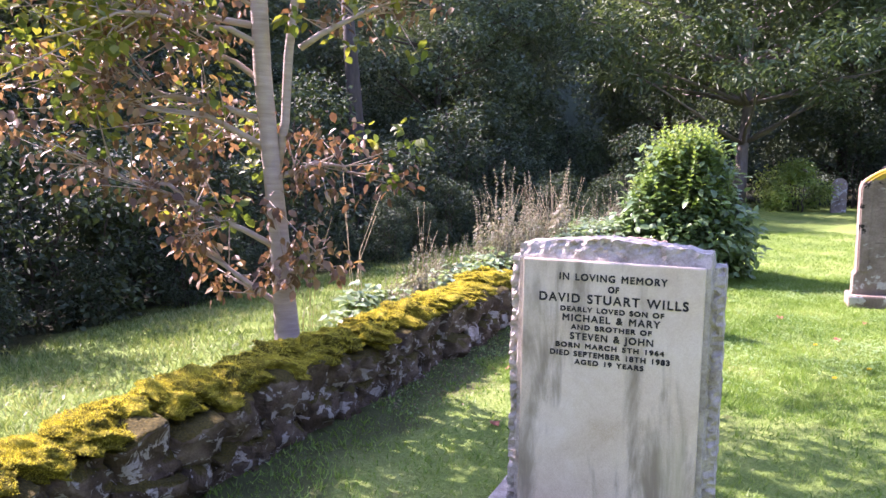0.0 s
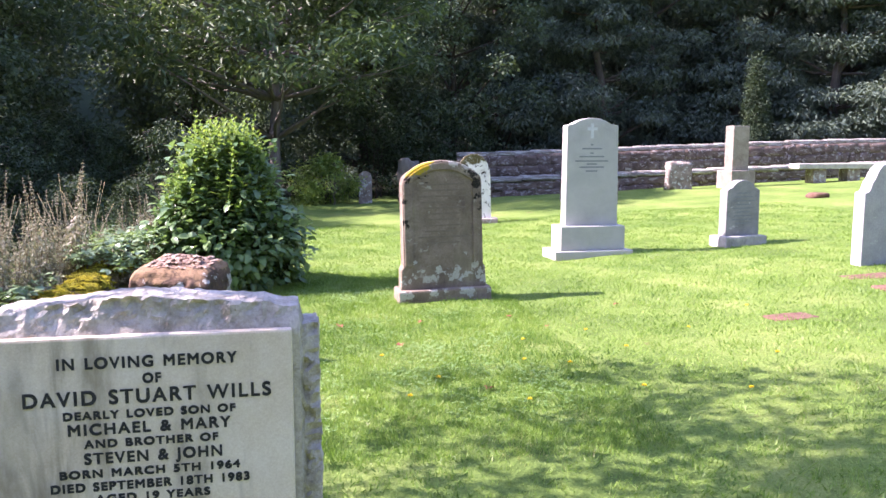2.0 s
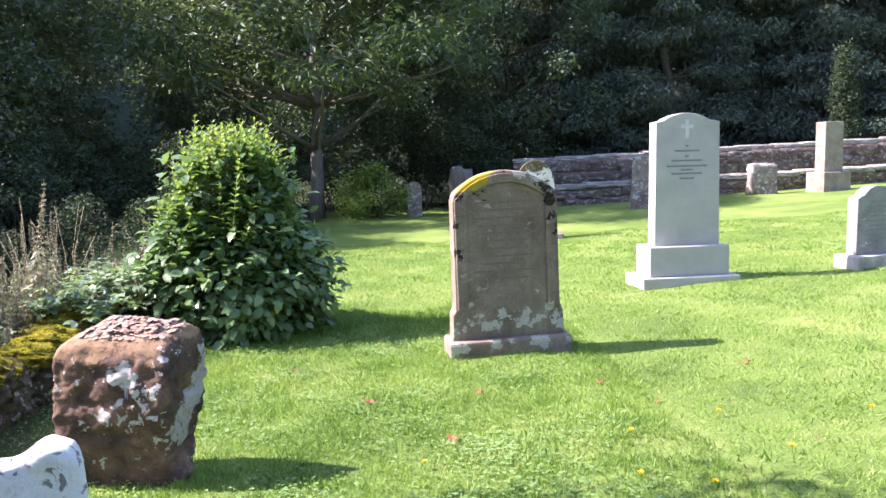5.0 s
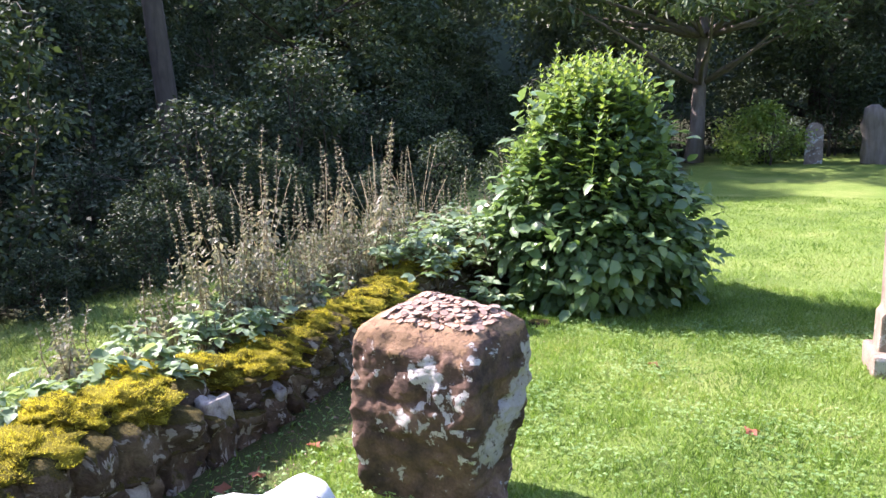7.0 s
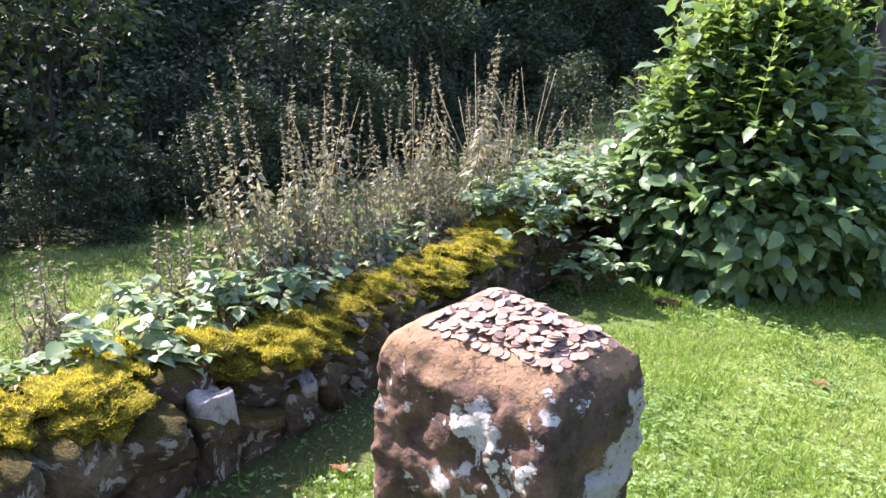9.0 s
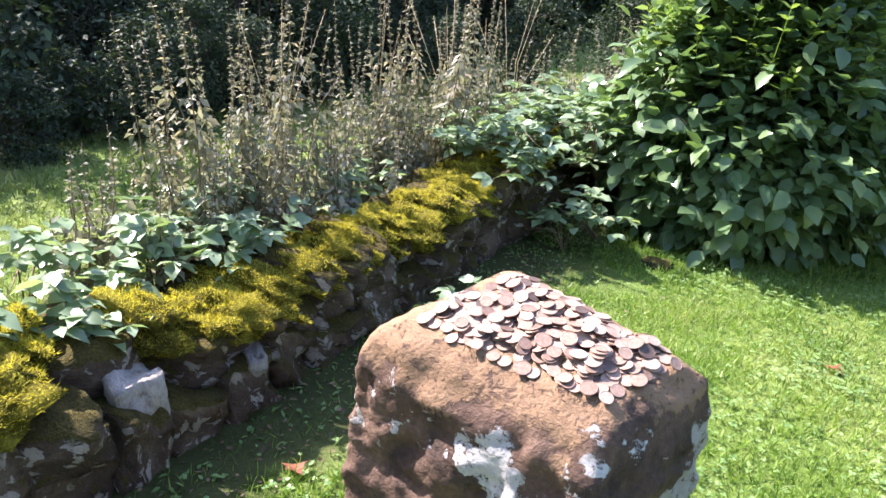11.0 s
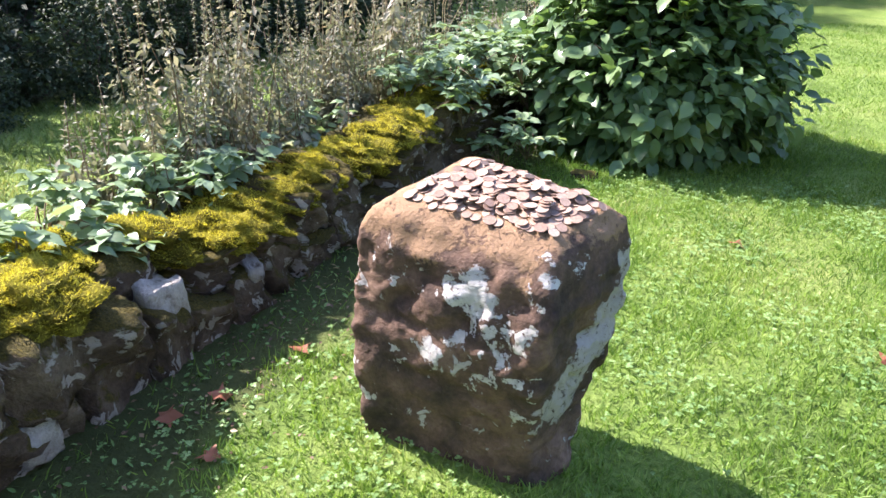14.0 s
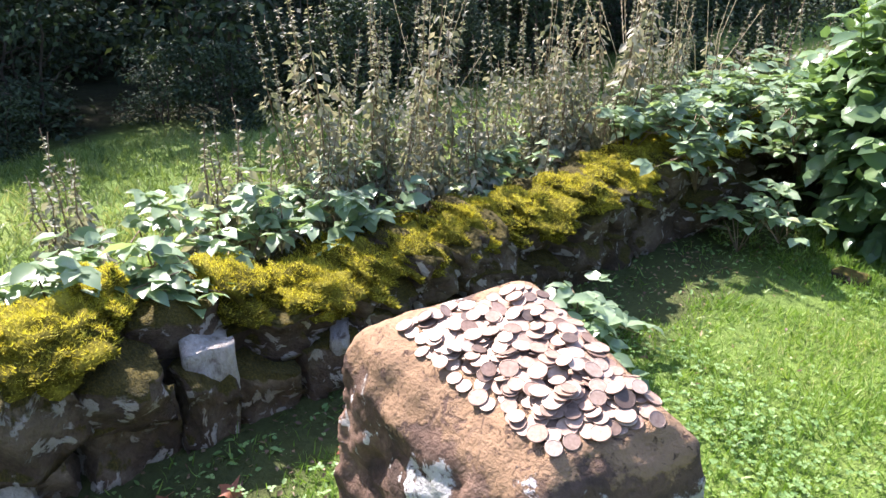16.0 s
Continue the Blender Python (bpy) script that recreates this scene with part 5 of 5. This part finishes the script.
# ---- the broad-leaved shrub by the lawn ----
def make_lawn_shrub():
    rnd = random.Random(5)
    root = thing("evergreen_shrub", "dense rounded shrub with glossy dark leaves and lime green tips", "shrub", pose(-1.26, 8.97, gz(-1.26, 8.97)))
    bm = bmesh.new()
    P, D, U, L = [], [], [], []
    young = []

    def radius_at(z):
        t = z / 1.44
        return 0.635 * (0.88 + 0.12 * math.sin(math.pi * min(1, t * 1.6))) * (1 - max(0.0, (t - 0.38) / 0.66) ** 1.6 * 0.82)
    for i in range(700):
        a = rnd.uniform(0, 6.283)
        z = 0.06 + 1.34 * rnd.random()
        rr = radius_at(z) * rnd.uniform(0.78, 1.08) * (1 + 0.11 * math.sin(3 * a + z * 4) + 0.06 * math.sin(7 * a - z * 9))
        tip = Vector((rr * math.cos(a) * (1.06 if z < 0.75 and math.sin(a) < 0.2 < math.cos(a) else 1.0), rr * math.sin(a) * 0.92, z))
        if rnd.random() < 0.22:
            tip = tip * rnd.uniform(0.3, 0.75)
            tip.z = rnd.uniform(0.8, 1.42)
        foot = Vector((0.08 * rnd.gauss(0, 1), 0.08 * rnd.gauss(0, 1), -0.05))
        mid = foot.lerp(tip, 0.55) + Vector((0, 0, 0.12))
        if i % 6 == 0:
            tube(bm, [foot, mid, tip], [0.011, 0.007, 0.003], 5)
        out = (tip - mid).normalized()
        n = rnd.randint(15, 22) + int(8 * max(0.0, z - 0.7))
        for k in range(n):
            t = rnd.uniform(0.35, 1.05)
            p = mid.lerp(tip, t) + Vector((rnd.gauss(0, 0.06), rnd.gauss(0, 0.06), rnd.gauss(0, 0.05)))
            d = Vector((rnd.gauss(0, 0.5), rnd.gauss(0, 0.5), rnd.gauss(-0.55, 0.38))) + out * 0.75
            P.append(p)
            D.append(d)
            U.append(Vector((rnd.gauss(0, 0.4), rnd.gauss(0, 0.4), 0.8)) + out * 0.9)
            L.append(rnd.uniform(0.065, 0.12))
        if z > 0.8 and rr > 0.0:
            young.append((tip, out))
    tagged(part("stem", bm, TWIG, root, "", True), kind="stuff")
    part("leaves", scatter("leaves", LEAF, LAUREL, P, D, U, L, np.array(L) * 0.7), None, root, "glossy dark green leaves")
    P, D, U, L = [], [], [], []
    bm = bmesh.new()
    for i in range(480):
        tip, out = young[rnd.randrange(len(young))]
        h = rnd.uniform(0.06, 0.22) * (1.45 if tip.z > 1.0 else 0.8)
        way = (Vector((0, 0, 1)) + out * 0.5 + Vector((rnd.gauss(0, 0.18), rnd.gauss(0, 0.18), 0))).normalized()
        base = tip + Vector((rnd.gauss(0, 0.05), rnd.gauss(0, 0.05), rnd.gauss(-0.03, 0.03)))
        tube(bm, [base - way * 0.12, base + way * h], [0.003, 0.0015], 4)
        # opposite pairs of leaves up the shoot, each pair turned a quarter
        pairs = 3 + int(h * 18)
        turn = rnd.uniform(0, 6.283)
        for k in range(pairs):
            t = k / (pairs - 1)
            for q in (0.0, math.pi):
                a = turn + k * 1.57 + q + rnd.gauss(0, 0.2)
                P.append(base + way * h * t)
                D.append(Vector((math.cos(a), math.sin(a), 0.25 + 0.9 * t)))
                U.append(Vector((0, 0, 1)) + way * 0.2)
                L.append(rnd.uniform(0.05, 0.085) * (1.1 - 0.55 * t))
    tagged(part("young_shoot", bm, LAUREL_NEW, root, "", True), kind="stuff")
    part("young_leaves", scatter("young_leaves", LEAF, LAUREL_NEW, P, D, U, L, np.array(L) * 0.55), None, root, "lime green young shoots")


make_lawn_shrub()


# ---- weeds, brambles and dry grass behind the wall ----
def make_weed(seed, h):
    rnd = random.Random(seed)
    root = thing("tall_weed", "tall withered weed with small drooping grey-green leaves", "weed", group="weeds behind the wall")
    bm = bmesh.new()
    P, D, L = [], [], []
    for s in range(rnd.randint(2, 4)):
        lean = Vector((rnd.gauss(0, 0.1), rnd.gauss(0, 0.1), 1)) * h * rnd.uniform(0.6, 1.0)
        foot = Vector((rnd.gauss(0, 0.04), rnd.gauss(0, 0.04), -0.03))
        pts = bent(foot, foot + lean, 6, 0.02, rnd)
        tube(bm, pts, [0.0038 * (1 - 0.12 * i) for i in range(7)], 5)
        # whorls of drooping leaves below, tight clusters of seed up the bare tip
        nodes = int(26 * lean.length) + 4
        for k in range(nodes):
            t = 0.08 + 0.92 * k / nodes
            f = t * 6
            p = pts[int(min(5, f))].lerp(pts[int(min(5, f)) + 1], f - int(min(5, f)))
            for _ in range(rnd.randint(4, 8)):
                a = rnd.uniform(0, 6.28)
                if t < 0.66:
                    q = p + Vector((math.cos(a), math.sin(a), 0.3)) * rnd.uniform(0.0, 0.035)
                    P.append(q)
                    D.append((math.cos(a) + rnd.gauss(0, 0.3), math.sin(a) + rnd.gauss(0, 0.3), rnd.gauss(-0.8, 0.5)))
                    L.append(rnd.uniform(0.025, 0.06) * (1.15 - 0.6 * t))
                else:
                    P.append(p + Vector((0, 0, rnd.gauss(0, 0.004))))
                    D.append((math.cos(a), math.sin(a), rnd.uniform(-0.5, 0.7)))
                    L.append(rnd.uniform(0.01, 0.022))
    tagged(part("stem", bm, WEED_STEM, root, "", True), kind="stuff")
    part("leaves", scatter("leaves", SMALL_LEAF, WEED_LEAF, P, D, rand_dirs(len(P)) + (0, 0, 1), L, np.array(L) * 0.5), None, root)
    return root


def make_bramble(seed):
    rnd = random.Random(seed)
    root = thing("bramble", "low bramble with pale green three-part leaves", "bramble", group="brambles on the wall")
    bm = bmesh.new()
    P, D, U, L = [], [], [], []
    for s in range(6):
        a = rnd.uniform(0, 6.28)
        reach = rnd.uniform(0.1, 0.26)
        pts = [Vector((0, 0, -0.05)), Vector((math.cos(a) * reach * 0.4, math.sin(a) * reach * 0.4, rnd.uniform(0.06, 0.16))), Vector((math.cos(a) * reach, math.sin(a) * reach, rnd.uniform(0.02, 0.13)))]
        tube(bm, pts, [0.003, 0.0025, 0.0015], 5)
        for k in range(5):
            p = pts[1].lerp(pts[2], rnd.uniform(-0.6, 1.0)) + Vector((rnd.gauss(0, 0.035), rnd.gauss(0, 0.035), rnd.gauss(0.03, 0.025)))
            b = rnd.uniform(0, 6.28)
            tilt = Vector((rnd.gauss(0, 0.35), rnd.gauss(0, 0.35), 1))
            for c in (-1.1, 0, 1.1):
                P.append(p)
                D.append((math.cos(b + c), math.sin(b + c), rnd.gauss(-0.1, 0.2)))
                U.append(tilt)
                L.append(rnd.uniform(0.04, 0.08))
    tagged(part("cane", bm, WEED_STEM, root, "", True), kind="stuff")
    part("leaves", scatter("leaves", LEAF, BRAMBLE_LEAF, P, D, U, L, np.array(L) * 0.72), None, root)
    return root


def make_dry_grass(seed):
    rnd = random.Random(seed)
    root = thing("dry_grass", "tuft of tall straw-coloured grass stalks", "grass", group="dry grass tufts")
    bm = bmesh.new()
    P, D, L = [], [], []
    for s in range(5):
        h = rnd.uniform(0.5, 1.0)
        a = rnd.uniform(0, 6.28)
        bend = rnd.uniform(0.05, 0.25)
        pts = [Vector((rnd.gauss(0, 0.03), rnd.gauss(0, 0.03), -0.03)), Vector((math.cos(a) * bend * 0.3, math.sin(a) * bend * 0.3, h * 0.6)), Vector((math.cos(a) * bend, math.sin(a) * bend, h))]
        tube(bm, pts, [0.0022, 0.0016, 0.0009], 4)
        for k in range(26):
            t = rnd.uniform(0.45, 1.0)
            P.append(pts[1].lerp(pts[2], t))
            D.append((rnd.gauss(0, 0.35), rnd.gauss(0, 0.35), 1))
            L.append(rnd.uniform(0.008, 0.018))
    tagged(part("stalk", bm, STRAW, root, "", True), kind="stuff")
    part("seed_heads", scatter("seed_heads", SMALL_LEAF, STRAW, P, D, rand_dirs(len(P)), L, np.array(L) * 0.3), None, root)
    return root


def sow(masters, spots_, seed, scale=(0.85, 1.1)):
    rnd = random.Random(seed)
    for k, (x, y, z) in enumerate(spots_):
        s = rnd.uniform(*scale)
        m = pose(x, y, z, rnd.gauss(0, 3), rnd.gauss(0, 3), rnd.uniform(0, 360)) @ Matrix.Diagonal((s, s, s, 1))
        if k < len(masters):
            masters[k].matrix_basis = m
        else:
            copy_thing(masters[k % len(masters)], m)


rnd = random.Random(8)
tall = [make_weed(200 + k, 0.86 + 0.07 * k) for k in range(6)]
low_weeds = [make_weed(260 + k, 0.48 + 0.06 * k) for k in range(4)]
sow(tall, [(-2.52 + rnd.gauss(0, 0.08), rnd.gauss(6.85, 0.2), gz(-2.6, 7)) for i in range(20)] + [(-2.56 + rnd.gauss(0, 0.1), rnd.gauss(8.05, 0.33), gz(-2.6, 8)) for i in range(26)], 1, (0.72, 1.12))
sow(low_weeds, [(-2.5 + rnd.gauss(0, 0.1), y + rnd.gauss(0, 0.04), gz(-2.6, y)) for y in [6.35 + 0.09 * i for i in range(26)] + [4.45 + 0.2 * i for i in range(5)] + [8.6 + 0.085 * i for i in range(30)]]
    + [(-2.66, 5.88, gz(-2.66, 5.9)), (-2.7, 5.95, gz(-2.7, 5.9)), (-2.7, 6.05, gz(-2.7, 6.0)), (-2.66, 6.3, gz(-2.7, 6.3)), (-2.72, 6.4, gz(-2.7, 6.4)), (-2.62, 5.5, gz(-2.6, 5.5)), (-2.5, 5.1, gz(-2.5, 5.1)), (-2.55, 5.25, gz(-2.5, 5.2)), (-2.52, 5.38, gz(-2.5, 5.3))], 2, (0.75, 1.15))
sow([make_weed(280 + k, 0.62 + 0.05 * k) for k in range(3)], [(-2.15 + rnd.gauss(0, 0.2), 9.1 + 0.06 * i, gz(-2.6, 9.0)) for i in range(40)], 12, (0.8, 1.2))
sow([make_bramble(300 + k) for k in range(5)], [(-2.42 + rnd.gauss(0, 0.08), y + rnd.gauss(0, 0.04), 0.16 + rnd.uniform(0, 0.06)) for y in [5.4 + 0.13 * i for i in range(12)]]
    + [(-2.42 + rnd.gauss(0, 0.07), y, 0.17) for y in (4.3, 4.42, 4.6, 4.75, 7.3, 7.6)] + [(-2.2 + rnd.gauss(0, 0.16), 7.95 + 0.07 * i, 0.2 + rnd.uniform(0, 0.13)) for i in range(26)] + [(-1.95 + rnd.gauss(0, 0.12), 8.45 + 0.08 * i, 0.1 + rnd.uniform(0, 0.3)) for i in range(16)]
    + [(-1.78, 8.05, 0.02), (-1.7, 8.2, 0.05), (-1.7, 7.0, -0.03)], 3)
sow([make_dry_grass(350 + k) for k in range(4)], [(-2.62 + rnd.gauss(0, 0.12), y, gz(-2.6, y)) for y in (7.2, 7.9, 8.2, 8.5, 8.8, 5.2, 4.5, 4.1)], 4)


# ---- far planting ----
def make_far_planting():
    ob = make_tree("clipped_bush", "rounded dark green bush near the small stone", "shrub", 90, 1.05, 0.78, 0.1, 0.03, (DARK_BARK, LAUREL_NEW), 0.08, 0.05, 60, 1000, 4, 0.3, 0.8)
    ob.matrix_basis = pose(-0.45, 20.7, gz(-0.45, 20.7))
    ob = make_tree("feathery_tree", "tree with pale trunk and soft grey-green feathery foliage", "tree", 93, 7.5, 4.3, 2.7, 0.17, (GREY_BARK, YEW_LEAF), 0.22, 0.07, 150, 300, 1, 0.85, 0.5)
    ob.matrix_basis = pose(-1.75, 20.9, gz(-1.75, 20.9))
    cyp = make_tree("cypress", "narrow upright green cypress behind the wall", "tree", 96, 3.3, 0.4, 0.2, 0.06, (DARK_BARK, WOOD_LEAF), 0.08, 0.035, 120, 1900, 1, 0.26, 1.3, True)
    cyp.matrix_basis = pose(11.95, 23.3, gz(11.95, 23.3))
    bm = rock(0.5, 0.45, 1.05, 401, 5, 0.18, 0.35)
    ob = tagged(new("tree_stump", finish(bm, "tree_stump", GREY_BARK)), "jagged brown stump of a broken tree", "tree stump")
    ob.matrix_basis = pose(1.55, 20.5, gz(1.55, 20.5) - 0.05)
    trunk = bmesh.new()
    tube(trunk, [(0.15, 0, -0.6), (0.05, 0.02, 1.2), (-0.1, 0.05, 2.6), (-0.2, 0.0, 4.0)], [0.15, 0.12, 0.11, 0.08], 10)
    ob = tagged(new("bare_trunk", finish(trunk, "bare_trunk", DARK_BARK)), "bare dark trunk standing among the shrubs", "tree trunk")
    ob.matrix_basis = pose(-6.5, 10.9, gz(-6.5, 10.9))


make_far_planting()


# ---- fallen leaves and dandelions ----
def make_litter():
    rnd = random.Random(15)
    def star_leaf(seed):
        r = random.Random(seed)
        bm = bmesh.new()
        c = bm.verts.new((0, 0, 0.008))
        ring = []
        for k in range(15):
            a = 2 * math.pi * k / 15
            lobe = 0.028 * (1.0 if k % 3 == 0 else 0.62 if k % 3 == 1 else 0.55) * r.uniform(0.8, 1.15)
            ring.append(bm.verts.new((lobe * math.cos(a), lobe * math.sin(a), 0.008 * r.random() + 0.006 * math.cos(2 * a))))
        for k in range(15):
            bm.faces.new((c, ring[k], ring[(k + 1) % 15]))
        return finish(bm, "fallen_leaf", FALLEN)
    ms = [star_leaf(k) for k in range(4)]
    spots_ = [(-1.75, 6.22), (-1.88, 5.82), (-1.82, 5.95), (-1.7, 5.75), (-0.67, 7.62), (-0.2, 6.9), (0.4, 7.0), (1.1, 7.1), (0.2, 6.3), (1.3, 6.7), (-1.1, 4.2), (-0.7, 3.9), (0.6, 5.3), (-1.6, 4.6), (2.0, 7.2), (-1.3, 3.6)]
    for k, (x, y) in enumerate(spots_):
        ob = new("fallen_leaf", ms[k % 4])
        s = rnd.uniform(0.75, 1.35)
        ob.matrix_basis = pose(x, y, gz(x, y) + 0.012, rnd.uniform(-14, 14), rnd.uniform(-14, 14), rnd.uniform(0, 360)) @ Matrix.Diagonal((s, s, s, 1))
        tagged(ob, "fallen red-brown leaf lying on the grass", "leaf", "fallen leaves")
    bm = bmesh.new()
    tube(bm, [(0, 0, -0.02), (0.004, 0, 0.035)], [0.0022, 0.0018], 5)
    stem = finish(bm, "stem", GRASS)
    a = RNG.uniform(0, 6.28, 46)
    lift_ = RNG.uniform(0.1, 1.2, 46)
    petals = scatter("petals", SMALL_LEAF, PETAL, np.tile((0.004, 0, 0.035), (46, 1)), np.stack([np.cos(a), np.sin(a), lift_], -1), np.tile((0, 0, 1.0), (46, 1)), 0.017, 0.005)
    for k, (x, y) in enumerate([(0.15, 5.15), (0.9, 5.75), (1.15, 5.6), (1.0, 6.2), (1.5, 6.4), (0.35, 5.5), (1.6, 5.9), (0.75, 5.0), (2.2, 6.3), (2.4, 5.5), (1.9, 4.9), (1.4, 5.1), (0.05, 6.0), (2.9, 6.8)]):
        r = thing("dandelion", "yellow dandelion flower in the grass", "flower", pose(x, y, gz(x, y), 0, 0, rnd.uniform(0, 360)), "dandelions")
        part("stem", stem, None, r)
        part("petals", petals, None, r)


make_litter()


# ---- clover and broad-leaved plants in the lawn ----
def make_clover():
    n = 7500
    cx, cy = RNG.uniform(-1.9, 1.0, 60), RNG.uniform(4.8, 8.6, 60)
    k = RNG.integers(0, 60, n)
    x, y = cx[k] + RNG.normal(0, 0.13, n), cy[k] + RNG.normal(0, 0.13, n)
    ok = x > -1.95
    x, y = x[ok], y[ok]
    n = len(x)
    P = np.repeat(np.stack([x, y, ground_z(x, y) + RNG.uniform(0.012, 0.03, n)], -1), 3, 0)
    a = np.repeat(RNG.uniform(0, 6.28, n), 3) + np.tile([0, 2.1, 4.2], n)
    D = np.stack([np.cos(a), np.sin(a), RNG.normal(0.15, 0.15, 3 * n)], -1)
    U = np.repeat(rand_dirs(n) * 0.4 + (0, 0, 1), 3, 0)
    L = np.repeat(RNG.uniform(0.007, 0.013, n), 3)
    me = scatter("clover", SMALL_LEAF, CLOVER, P, D, U, L, L * 0.9)
    tagged(new("clover", me), "small clover leaves growing through the lawn", "clover", kind="stuff")


CLOVER = leaf_material("clover_leaf", [(0.0, (0.1, 0.2, 0.06)), (0.5, (0.2, 0.33, 0.11)), (1.0, (0.34, 0.46, 0.2))], 0.5, 0.3)
make_clover()

mossy = tagged(new("mossy_stone", finish(rock(0.11, 0.08, 0.05, 512, 5, 0.18, 0.5), "mossy_stone", WALL_CORE)), "small stone cushioned with green moss under the shrub", "stone")
mossy.matrix_basis = pose(-1.4, 8.15, gz(-1.4, 8.15) - 0.02)


def make_litter_heap():
    n = 420
    P = np.stack([RNG.normal(-2.42, 0.06, n), RNG.uniform(5.05, 5.7, n), RNG.uniform(0.2, 0.29, n)], -1)
    me = scatter("dry_litter", SMALL_LEAF, DEAD_LEAF, P, rand_dirs(n, 0.3), rand_dirs(n) + (0, 0, 1), RNG.uniform(0.03, 0.09, n), RNG.uniform(0.006, 0.02, n))
    tagged(new("dry_litter", me), "brown dead bracken and leaf litter along the wall top", "litter", kind="stuff")


make_litter_heap()


# ---- dead leaves and crumbs at the foot of the wall ----
def make_wall_foot_litter():
    n = 800
    x = -2.0 + np.abs(RNG.normal(0, 0.28, n))
    y = RNG.uniform(3.6, 8.2, n)
    P = np.stack([x, y, ground_z(x, y) + RNG.uniform(0.004, 0.02, n)], -1)
    me = scatter("leaf_litter", SMALL_LEAF, DEAD_LEAF, P, rand_dirs(n, 0.15), rand_dirs(n) * 0.5 + (0, 0, 1), RNG.uniform(0.008, 0.026, n), RNG.uniform(0.004, 0.013, n))
    tagged(new("leaf_litter", me), "small brown dead leaves scattered at the wall's foot", "litter", kind="stuff")
    n = 900
    x = -2.0 + np.abs(RNG.normal(0, 0.3, n))
    y = RNG.uniform(3.6, 8.4, n)
    a = RNG.uniform(0, 6.28, n)
    P = np.stack([x, y, ground_z(x, y) + 0.003], -1)
    me = scatter("ground_weeds", LEAF, CLOVER, P, np.stack([np.cos(a), np.sin(a), RNG.uniform(0.1, 0.8, n)], -1), np.tile((0, 0, 1.0), (n, 1)) + rand_dirs(n) * 0.3, RNG.uniform(0.01, 0.028, n), RNG.uniform(0.006, 0.014, n))
    tagged(new("ground_weeds", me), "low broad-leaved weeds in the shade of the wall", "weeds", kind="stuff")


make_wall_foot_litter()
